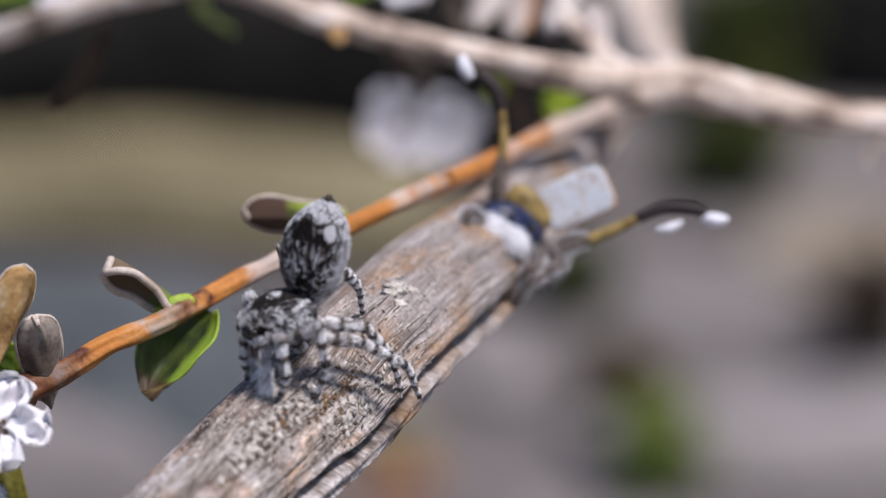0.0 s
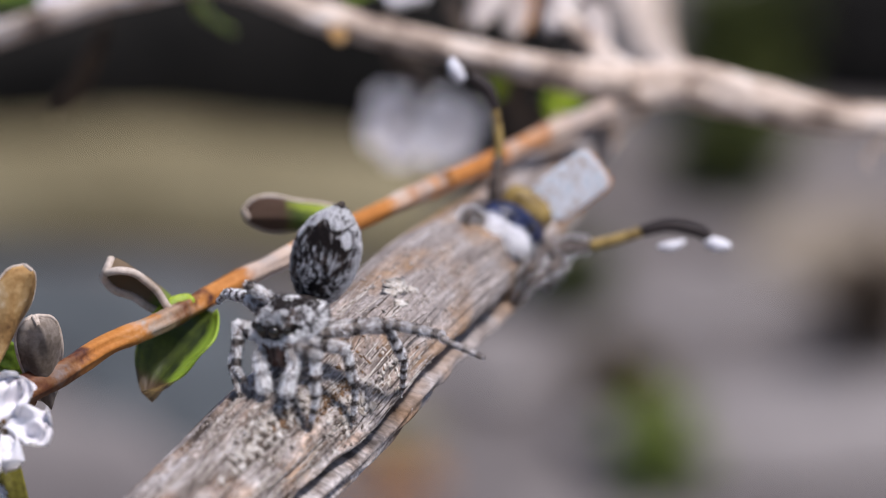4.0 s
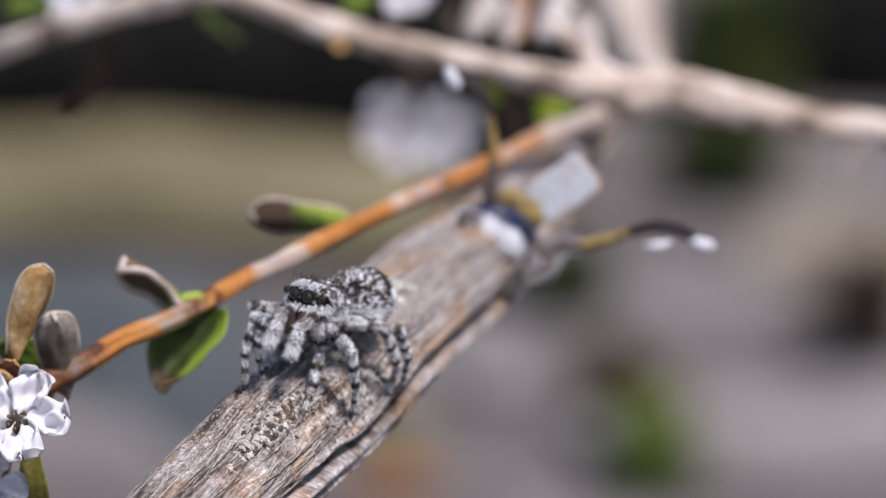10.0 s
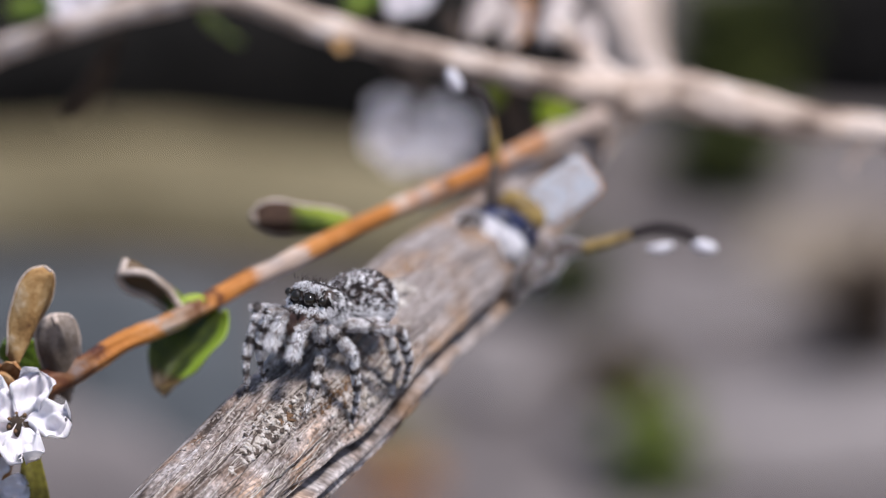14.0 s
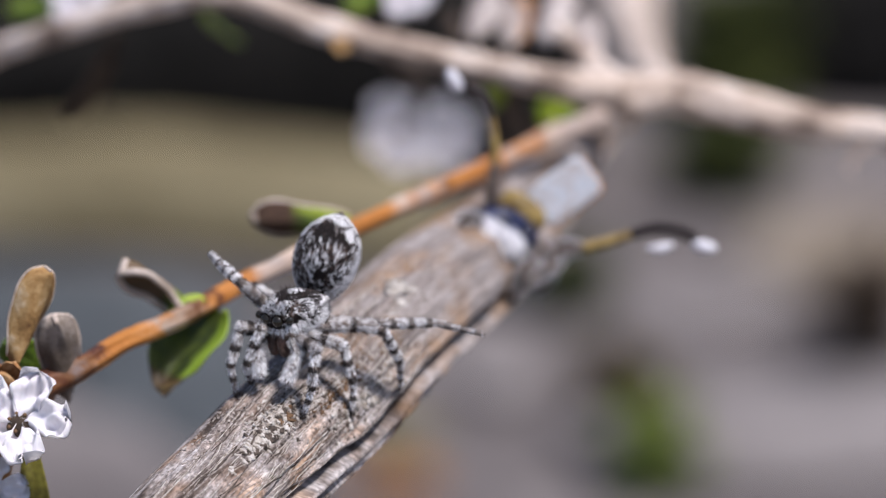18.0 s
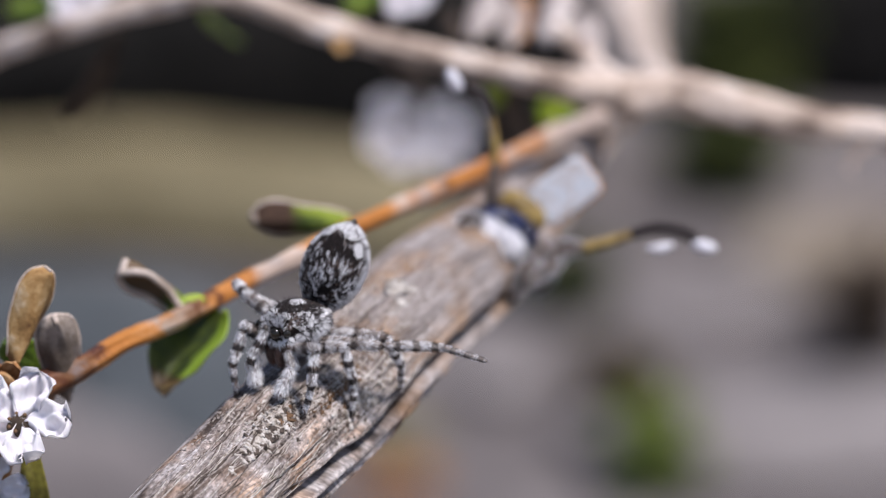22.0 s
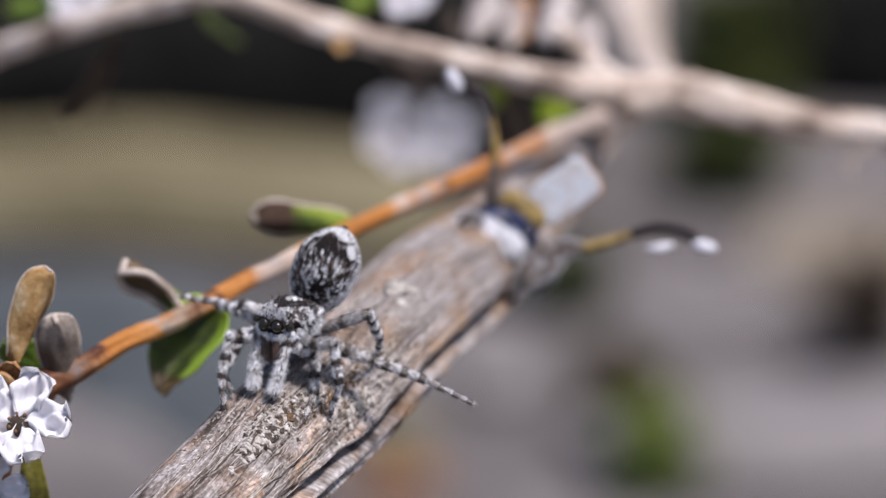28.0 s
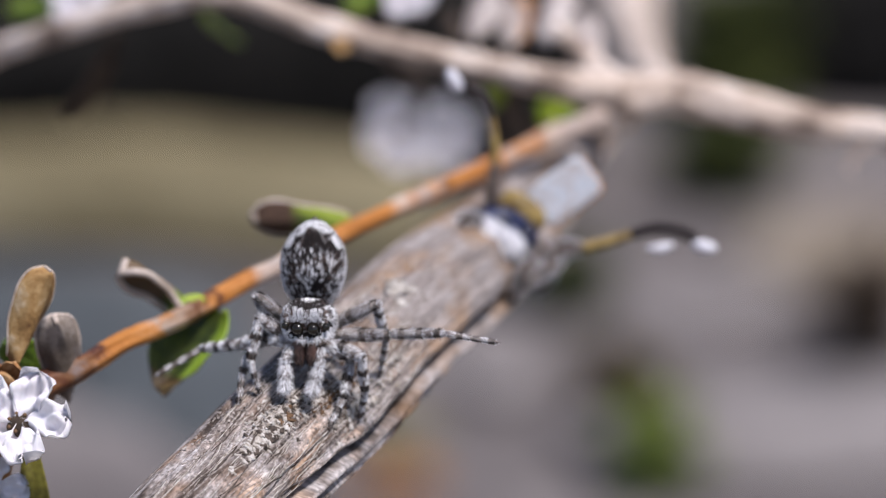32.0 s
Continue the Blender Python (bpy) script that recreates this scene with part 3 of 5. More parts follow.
bud("bud", (-10.86, -0.10, -0.31), 1.2, 3)
bud("bud", (-9.84, 1.83, -0.83), 0.7, 5)


def flower(centre, facing, size, turn=0.3):
    hub = part("flower", moved(ball((0.25 * size, 0.22 * size, 0.22 * size), 8, 12), Matrix.Translation(centre)), BARKBROWN, shrub, "small white five-petalled flower")
    z = Vector(facing).normalized()
    x = Vector((1, 0, 0))
    x = (x - z * x.dot(z)).normalized()
    for k in range(5):
        way = Matrix.Rotation(k * math.tau / 5 + turn, 3, z) @ x
        c = Vector(centre)
        leaf("petal", c + way * 0.12 * size, c + way * (1.05 + 0.12 * math.sin(3 * k)) * size + z * (0.12 + 0.12 * math.sin(2 * k)) * size, z.cross(way), 0.98 * size, PETAL, hub, 0.3, 0.22, 0.16 + 0.16 * math.sin(4 * k), thick=0.025, notch=0.08, ripple=0.12)
    for k in range(7):
        way = Matrix.Rotation(k * math.tau / 7, 3, z) @ x
        p = Vector(centre) + way * 0.14 * size
        q = p + (z + way * 0.3) * 0.16 * size
        part("stamen", joined(tube([(*p, 0.02 * size), (*q, 0.02 * size)], 4, 6), moved(ball((0.04 * size,) * 3, 6, 8), Matrix.Translation(q))), RUST, hub)
    return hub


flower((-10.03, -2.40, -0.36), (-0.10, -0.62, 0.72), 1.72, -0.10)
flower((-11.12, -2.46, -2.73), (0.4, -0.8, 0.4), 1.25)
flower((1.10, 79.50, -14.35), (0.1, -0.9, 0.1), 2.1, 0.9)
flower((3.50, 83.25, -15.75), (0.0, -0.9, 0.1), 1.9, 0.4)
flower((-11.77, 41.72, 2.20), (-0.2, -0.6, 0.8), 1.5)
flower((1.85, 43.66, 1.70), (0.1, -0.6, 0.8), 1.2)

# ---- dry leaves and stubs on the upper twigs ----
leaf("leaf", (-11.13, 49.16, -0.81), (-14.08, 55.53, -7.07), (0.9, 0.3, 0.2), 1.7, BARKBROWN, shrub, 0.3, 0.1, label="dark dead leaf hanging from the upper twig")
leaf("leaf", (-1.11, 35.57, 2.69), (-0.67, 34.26, 1.90), (0.9, 0.2, 0.1), 0.8, DRY, shrub, 0.3, 0.1, label="small brown leaf stub")
leaf("leaf", (9.26, 35.42, -1.02), (7.23, 37.49, -1.13), (0.3, 0.5, 0.8), 1.9, LIME, shrub, 0.2, 0.1, label="yellow-green leaf beside the fork")
leaf("leaf", (5.55, 35.20, 1.55), (5.31, 37.45, -1.24), (0.9, 0.2, 0.1), 1.2, LIME, shrub, 0.2, 0.1, label="yellow-green leaf below the upper twig")
leaf("leaf", (-6.82, 42.63, 1.77), (-5.76, 48.96, -1.40), (0.7, 0.3, -0.5), 1.3, GREEN, shrub, 0.2, 0.1, label="dark green leaf below the upper twig")
leaf("leaf", (-12.58, 42.56, 1.54), (-15.55, 45.51, 0.91), (0.1, 0.4, 0.9), 1.3, GREEN, shrub, 0.2, 0.1, label="dark green leaf on the upper twig")
leaf("leaf", (1.05, 45.77, 1.72), (-0.91, 45.51, 0.93), (0.1, 0.4, 0.9), 1.0, GREEN, shrub, 0.2, 0.1, label="green leaf above the upper twig")
leaf("leaf", (4.43, 39.36, 1.40), (5.44, 41.92, 2.81), (0.9, 0.3, 0.2), 1.6, PALELEAF, shrub, 0.5, 0.2, label="pale curled dry leaf", rim=RIM)
leaf("leaf", (9.57, 37.96, 0.32), (9.21, 41.59, 1.79), (0.9, 0.3, 0.2), 1.5, PALELEAF, shrub, 0.4, 0.2, label="pale curled dry leaf", rim=RIM)
leaf("leaf", (6.09, 40.22, 0.80), (6.26, 43.75, 1.98), (0.9, 0.3, 0.2), 1.4, PALELEAF, shrub, 0.4, 0.2, label="pale curled dry leaf", rim=RIM)
leaf("leaf", (7.49, 39.29, 1.18), (8.55, 43.90, 2.44), (0.9, 0.3, 0.2), 1.8, PALELEAF, shrub, 0.5, -0.2, label="pale curled dry leaf", rim=RIM)
leaf("leaf", (6.58, 41.22, 0.66), (6.78, 45.77, 1.72), (0.9, 0.3, 0.2), 1.1, BUD, shrub, 0.4, 0.2, label="brown curled dry leaf")
leaf("leaf", (4.18, 38.25, 1.21), (3.49, 43.60, 1.52), (0.9, 0.3, 0.2), 0.9, BARKBROWN, shrub, 0.4, 0.2, label="dark curled dry leaf")
part("side_twig", tube([(*(1.17, 36.49, 2.28), 0.3), (*(1.33, 41.89, -0.51), 0.4), (*(2.35, 51.24, -4.11), 0.5), (*(2.20, 76.82, -12.76), 0.4)], 40, 12, knots(0.1)), BARKBROWN, shrub, "dark flower stalk")
part("side_twig", tube([(*(6.12, 35.13, 1.33), 0.4), (*(6.26, 42.26, -2.61), 0.5), (*(6.95, 51.45, -6.69), 0.6), (*(7.74, 47.96, -4.49), 0.4), (*(8.36, 36.85, 0.14), 0.4)], 40, 12, knots(0.1)), BARKBROWN, shrub, "dark crooked twig")
part("side_twig", tube([(*(21.78, 39.64, -2.60), 0.35), (*(21.01, 38.85, -3.41), 0.16), (*(20.35, 38.63, -4.08), 0.1), (*(20.59, 38.50, -4.49), 0.05)], 30, 8), PALE, shrub, "thin pale stub")
part("rear_stem", tube([(*(15.38, 176.20, -24.03), 2.8), (*(16.00, 154.61, -25.76), 2.6), (*(14.65, 110.03, -17.32), 1.7), (*(12.92, 56.22, -4.96), 1.0), (*(12.67, 38.62, -0.88), 0.6)], 60, 20, knots(0.1)), PALE, shrub, "pale stem behind the fork")
part("side_twig", tube([(*(-10.46, 0.77, -0.87), 0.5), (*(-10.77, 0.02, -1.56), 0.45), (*(-11.08, -0.95, -2.94), 0.4), (*(-11.99, -1.52, -4.66), 0.4)], 30, 14, knots(0.1)), TWIG, shrub, "brown flower stalk")


# ---- what stands and lies on the sand ----
def stone(name, at, size, material, label, seed):
    g = np.random.default_rng(seed)
    v, f = ball(size, 16, 24, 0.8)
    v = v * (1 + 0.06 * np.sin(v[:, :1] / size[0] * 3 + seed) + 0.05 * np.sin(v[:, 1:2] / size[1] * 4 + 2 * seed))
    ob = part(name, moved((v, f), Matrix.Translation(Vector(at) + Vector((0, 0, size[2] * 0.55))) @ Matrix.Rotation(g.uniform(0, 3), 4, "Z")), material)
    return tagged(ob, label, "stone", group="stones on the sand")


def seedling(at, height, lean, count, spread, seed, label, low=0.0, leaf_size=7.0, blade=None):
    """Small plant on the sand: a brown stem and green leaves."""
    g = np.random.default_rng(seed)
    root = tagged(new("seedling"), label, "plant")
    a, b = Vector(at), Vector(at) + Vector(lean) * height + Vector((0, 0, height))
    m = (a + b) / 2 + Vector((4, 0, 0))
    part("stem", tube([(*(a - Vector((0, 0, 3))), height * 0.05), (*m, height * 0.04), (*b, height * 0.025)], 14, 10), BARKBROWN, root, "brown stem")
    for k in range(count):
        u = low + (1 - low) * g.uniform(0, 1)
        p = a + (b - a) * u
        way = Vector((g.normal(), g.normal(), abs(g.normal()) * 0.6)).normalized()
        side = way.cross(Vector((0.2, 0.1, 1))).normalized()
        leaf("leaf", p, p + way * spread * g.uniform(0.6, 1.1), side, leaf_size, blade or GREEN, root, 0.2, 0.2, thick=0.2)
    return root


stone("stone", (14.88, 660.31, -240.00), (15, 9, 4), PINKSTONE, "flat pinkish-grey stone lying on the sand", 1)
stone("stone", (96.77, 734.70, -240.00), (30, 20, 8), SANDSTONE, "flat tan stone lying on the sand", 2)
stone("stone", (77.69, 623.30, -240.00), (48, 26, 6), PINKSTONE, "flat pinkish-grey stone lying on the sand", 3)
stone("stone", (67.27, 704.63, -240.00), (22, 12, 4), PINKSTONE, "flat pinkish-grey stone lying on the sand", 12)
stone("stone", (24.68, 720.43, -240.00), (20, 12, 4), SLATE, "dark slate-grey stone lying on the sand", 9)
stone("stone", (-7.54, 628.16, -240.00), (13, 7, 3), DARK_OLIVE, "small dark olive-brown stone lying on the sand", 15)
stone("stone", (-84.00, 700.00, -240.00), (46, 32, 5), SLATE, "dark slate-grey stone lying on the sand", 4)
stone("stone", (-46.00, 650.00, -240.00), (34, 16, 3), SLATE, "flat slate-grey stone lying on the sand", 16)
stone("stone", (-60.16, 667.40, -240.00), (34, 18, 4), SLATE, "dark slate-grey stone lying on the sand", 6)
seedling((46.50, 596.00, -240.00), 16, (-0.1, 0.1, 0), 110, 11, 8, "small olive-green seedling on the sand", 0.1, 5.0, MIDLEAF)
seedling((39.80, 630.00, -240.00), 13, (0.0, 0, 0), 130, 11, 9, "small olive-brown sprig on the sand", 0.1, 5.5, DARKSPRIG)
seedling((32.20, 704.63, -240.00), 14, (0, 0, 0), 130, 10, 13, "dark green tuft on the sand", 0.1, 5.0, OLIVELEAF)
seedling((95.00, 672.00, -240.00), 20, (0, 0, 0), 120, 13, 14, "dark dead sprig on the sand", 0.1, 5.0, BARKBROWN)
seedling((74.02, 801.19, -240.00), 12, (0.0, 0.2, 0), 60, 22, 10, "low olive-green tuft on the sand", 0.2, 9.0, OLIVELEAF)
seedling((78.98, 861.54, -240.00), 30, (0.02, 0.2, 0), 170, 21, 11, "low olive-green bush on the sand", 0.2, 11.0, OLIVELEAF)
dry = leaf("dead_leaf", (-14.77, 590.24, -238.00), (2.60, 599.30, -238.00), (0.2, 1, 0), 14, BUD, None, 0.2, 0.15, thick=0.3)
tagged(dry, "orange-brown dead leaf lying on the sand", "leaf")

# ---- spiders ----
def coat(name, colour, vary=0.35, rough=0.6):
    """Hair of one colour, a little different from hair to hair."""
    m = bpy.data.materials.new(name)
    m.use_nodes = True
    t = m.node_tree
    b = t.nodes["Principled BSDF"]
    geo = t.nodes.new("ShaderNodeNewGeometry")
    ramp = t.nodes.new("ShaderNodeValToRGB")
    ramp.color_ramp.elements[0].color = (*[c * (1 - vary) for c in colour], 1)
    ramp.color_ramp.elements[1].color = (*[min(0.9, c * (1 + vary)) for c in colour], 1)
    linked(t, geo.outputs["Random Per Island"], ramp.inputs[0])
    linked(t, ramp.outputs[0], b.inputs["Base Color"])
    b.inputs["Roughness"].default_value = rough
    b.inputs["Specular IOR Level"].default_value = 0.2
    return m


COATS = [coat("white_hair", (0.88, 0.86, 0.885), 0.10), coat("grey_hair", (0.36, 0.35, 0.36)), coat("black_hair", (0.026, 0.020, 0.019), 0.5), coat("brown_hair", (0.15, 0.105, 0.085), 0.4)]
WHITE, GREY, BLACK, BROWN = range(4)
DARKSKIN = surface("black_cuticle", [(0.35, (0.006, 0.005, 0.005)), (0.65, (0.02, 0.017, 0.016))], scale=3.0, grain=10.0, rough=0.95, spec=0.03)


def speck(p, scale, seed=0.0):
    return noise.noise(Vector((p[0] * scale + seed, p[1] * scale + 1.7 * seed, p[2] * scale - seed)))


def furry(name, body, parent, pattern, count, length, lean, seed, skin=SKIN, width=0.006, label="", lift=0.45, spread=0.22):
    """A body part in its skin, with its hair as a mesh of its own: hairs start on the faces, lean along lean(p) and take the coat that pattern(p) names."""
    ob = part(name, body, skin, parent, label)
    v, fs = np.asarray(body[0]), body[1]
    g = np.random.default_rng(seed)
    quads = [q for q in fs if len(q) <= 4]
    tri = np.array([(q[0], q[1], q[2]) for q in quads] + [(q[0], q[2], q[3]) for q in quads if len(q) == 4])
    a, b, c = v[tri[:, 0]], v[tri[:, 1]], v[tri[:, 2]]
    nn = np.cross(b - a, c - a)
    area = np.linalg.norm(nn, axis=1)
    ok = area > 1e-9
    a, b, c, nn, area = a[ok], b[ok], c[ok], nn[ok], area[ok]
    count = int(count * 3.3)
    pick = g.choice(len(a), count, p=area / area.sum())
    u, w = g.uniform(size=(2, count, 1))
    flip = (u + w) > 1
    u, w = np.where(flip, 1 - u, u), np.where(flip, 1 - w, w)
    at = a[pick] + u * (b - a)[pick] + w * (c - a)[pick]
    normal = nn[pick] / area[pick][:, None]
    centre = v.mean(0)
    normal *= np.sign(((at - centre) * normal).sum(1))[:, None] if name != "segment" else 1
    way = np.array([lean(p) for p in at])
    way = way - np.minimum(0, (way * normal).sum(1))[:, None] * normal + lift * normal
    coats = [pattern(p) for p in at]
    keep = np.array([q is not None for q in coats])
    coats, at, normal, way = [q for q in coats if q is not None], at[keep], normal[keep], way[keep]
    if callable(length):
        length = np.array([length(p) for p in at])
    hv, hf = hairs(at - 0.01 * normal, way, length, width, seed, spread, normal)
    idx = np.repeat(coats, 2).tolist()
    hair = part("hair", (hv, hf, idx), COATS, ob, "fine grey, white and black hair")
    hair["kind"] = "stuff"
    return ob


HEAD = 1.0


def carapace_body():
    v, f = ball((1.22, 0.84, 0.66), 30, 40, 0.64)
    x, y, z = v[:, 0].copy(), v[:, 1].copy(), v[:, 2].copy()
    back = np.clip((-x - 0.2) / 0.9, 0, 1)
    z = np.where(z > 0, z * (1 - 0.55 * back ** 1.5), z * (0.85 + 0.1 * back))
    y = y * (1 - 0.12 * np.clip(x, 0, 1)) * (1 - 0.2 * back)
    x = np.where(x > 0, x * 0.92, x)
    return np.stack([x, y, z], 1) * HEAD, f


# y, x, z and radius of each pair of eyes
EYES = ((0.242, 1.035, 0.15, 0.195), (0.64, 0.91, 0.20, 0.13), (0.71, 0.42, 0.32, 0.05), (0.655, 0.02, 0.36, 0.105))


def carapace_coat(p):
    x, y, z = p
    for ey, ex, ez, r in EYES:
        if (x - ex) ** 2 + (abs(y) - ey) ** 2 + (z - ez) ** 2 < (r * 1.14) ** 2 or (x < ex and x > ex - 0.3 and ex > 0.5 and (abs(y) - ey) ** 2 + (z - ez) ** 2 < r * r):
            return None
    n, m, h = speck(p, 3.2, 1.0), speck(p, 9.0, 5.0), speck(p, 24.0, 2.0)
    ey, ex, ez, r = EYES[3]
    if (x - ex) ** 2 + (abs(y) - ey) ** 2 + (z - ez) ** 2 < 0.045 + 0.02 * m:
        return WHITE
    if x > 0.62 and z < 0.10:  # white moustache below the eyes, dark below it
        if z < -0.20 + 0.1 * m:
            return BROWN if m > 0 else BLACK
        return WHITE if z < 0.0 or m > -0.1 else GREY
    if x > 0.84 and z < 0.32:
        return BROWN if h < 0.0 else (GREY if m > -0.1 else BLACK)
    if z > 0.25 - 0.25 * max(0.0, -x):
        if (x + 0.20) ** 2 / 0.055 + y * y / 0.085 < 1 + 0.9 * m:  # bright patch on the crown
            return WHITE if h > -0.35 else GREY
        if x > 0.50 + 0.12 * math.cos(5 * y) + 0.2 * m:  # pale brow
            v = 0.45 * h + 0.4 * m + 0.5 * math.exp(-((abs(y) - 0.27) / 0.2) ** 2)
            return WHITE if v > 0.16 else (GREY if v > 0.04 else BROWN)
        if abs(y) > 0.52:
            return WHITE if n + m > 0.25 else (BLACK if h < 0.15 else GREY)
        return BLACK if m + h < 0.62 else (BROWN if n > 0 else GREY)
    if x < -0.8:
        return BLACK if m < 0.1 else GREY
    q = speck((p[0] * 1.8, p[1], p[2] * 0.5), 9.0, 6.0) + 0.4 * h
    return WHITE if q > 0.08 + 0.1 * x else (GREY if q > -0.01 else (BLACK if h > 0 else None))


def carapace_length(p):
    """Short on the crown, long on the cheeks and below the eyes."""
    if p[0] > 0.72 and p[2] < 0.0:
        return 0.20 if p[2] < -0.12 else 0.10
    return 0.21 if abs(p[1]) > 0.52 and p[2] < 0.3 else 0.105


def abdomen_body(length=3.05, wide=1.02, high=0.95):
    """Egg with its neck at 0 and a pointed end at +x."""
    v, f = ball((length / 2, 1.0, 1.0), 34, 44, 1.0)
    s = (v[:, 0] / (length / 2) + 1) / 2
    profile = np.interp(s, (0, 0.03, 0.10, 0.22, 0.36, 0.50, 0.64, 0.78, 0.88, 0.95, 1.0), (0.10, 0.34, 0.60, 0.84, 0.97, 1.0, 0.94, 0.75, 0.51, 0.27, 0.08))
    k = profile / np.maximum(np.hypot(v[:, 1], v[:, 2]), 1e-6)
    belly = np.where(v[:, 2] < 0, 0.95, 1.0)
    return np.stack([v[:, 0] + length / 2, v[:, 1] * k * wide, v[:, 2] * k * high * belly + 0.10 * np.sin(s * 3.1)], 1), f


def abdomen_coat(p):
    x, y, z = p
    n, m, h = speck(p, 2.6, 3.0), speck(p, 7.0, 8.0), speck(p, 26.0, 4.0)
    q = speck((p[0] * 0.4, p[1] * 1.5, p[2] * 1.5), 9.0, 2.0)
    round_it = math.atan2(abs(y), z - 0.1)  # 0 along the back, pi below
    if (x - 2.02) ** 2 / 0.075 + (round_it - 0.95) ** 2 / 0.05 < 1 + 0.3 * m:  # two bright spots
        return WHITE
    if x > 2.32 + 0.2 * n + 0.10 * math.cos(6 * round_it):  # pale end with dark flecks
        if x > 2.94:
            return BLACK
        return WHITE if q + 0.6 * h > -0.30 else BLACK
    if round_it > 2.2 + 0.2 * n:
        return GREY if q + h > -0.35 else BROWN
    if round_it > 1.28 + 0.25 * n + 0.2 * m:  # pale flanks
        return WHITE if q + 0.5 * h > -0.24 else (GREY if h > -0.2 else BLACK)
    value = 0.95 * q + 0.16 * h + 0.45 * m + 0.14 * math.exp(-(y / 0.2) ** 2) * (1 if x < 1.6 else 0) + 0.12 * max(0.0, round_it - 0.5)
    value -= 0.04 + 0.40 * math.exp(-((x - 1.90) / 0.36) ** 4 - (round_it / 1.2) ** 6) + 0.15 * math.exp(-(x / 0.45) ** 2)
    return WHITE if value > 0.30 else (GREY if value > 0.05 else (BROWN if value > -0.12 and n + 0.4 * m > -0.05 else BLACK))


def limb(length, r0, r1, swell=0.0):
    """Tapered rounded limb piece along +x from 0."""
    rings, around = 14, 14
    rows = []
    for i in range(rings):
        u = i / (rings - 1)
        cap = math.sqrt(max(0.0, 1 - (1 - min(1, u / 0.10)) ** 2)) * math.sqrt(max(0.0, 1 - (1 - min(1, (1 - u) / 0.08)) ** 2))
        r = (r0 + (r1 - r0) * u + swell * math.sin(math.pi * u)) * max(cap, 0.12)
        rows.append([(u * length, r * math.cos(k * math.tau / around), r * math.sin(k * math.tau / around)) for k in range(around)])
    v = np.array(rows).reshape(-1, 3)
    return v, grid_faces(rings, around)[::1] + [tuple(range(around))[::-1], tuple((rings - 1) * around + k for k in range(around))]


def limb_coat(start, period, duty):
    def pattern(p):
        n = 0.7 * speck(p, 5.0, 4.0 + start) + 0.5 * speck(p, 20.0, 1.0)
        ring = ((p[0] + start) / period) % 1.0
        if ring < duty * 0.85 + 0.12 * n:
            return BLACK if n < 0.3 else BROWN
        return WHITE if n > -0.06 else (GREY if n > -0.26 else BROWN)
    return pattern


# lengths of thigh, shin and foot, by pair of legs
LEGS = {1: (1.12, 1.30, 1.12), 2: (1.26, 1.38, 1.26), 3: (2.10, 1.95, 1.75), 4: (1.95, 1.82, 1.70)}
HIPS = {1: (0.60, 0.50, -0.50), 2: (0.24, 0.58, -0.53), 3: (-0.22, 0.62, -0.53), 4: (-0.80, 0.52, -0.48)}
PEDICEL = (-1.02, 0.0, 0.02)
PALP_ROOT = (0.80, 0.45, -0.45)


def palp_coat(p):
    return WHITE if speck(p, 14.0, 2.0) + 0.5 * math.sin(p[0] * 11) > -0.30 else (GREY if speck(p, 20.0, 3.0) > -0.3 else BROWN)


def palp(parent, seed):
    """Two pieces of a palp, each along +x: the upper one and the brush with long pale hair."""
    return (furry("palp", limb(0.70, 0.10, 0.11, 0.01), parent, palp_coat, 300, 0.18, lambda p: Vector((0.7, 0, 0)), seed, skin=LIMB, lift=0.7),
            furry("palp_brush", limb(1.0, 0.08, 0.13, 0.03), parent, palp_coat, 620, 0.24, lambda p: Vector((0.75, 0, 0)), seed + 1, skin=LIMB, lift=0.7))


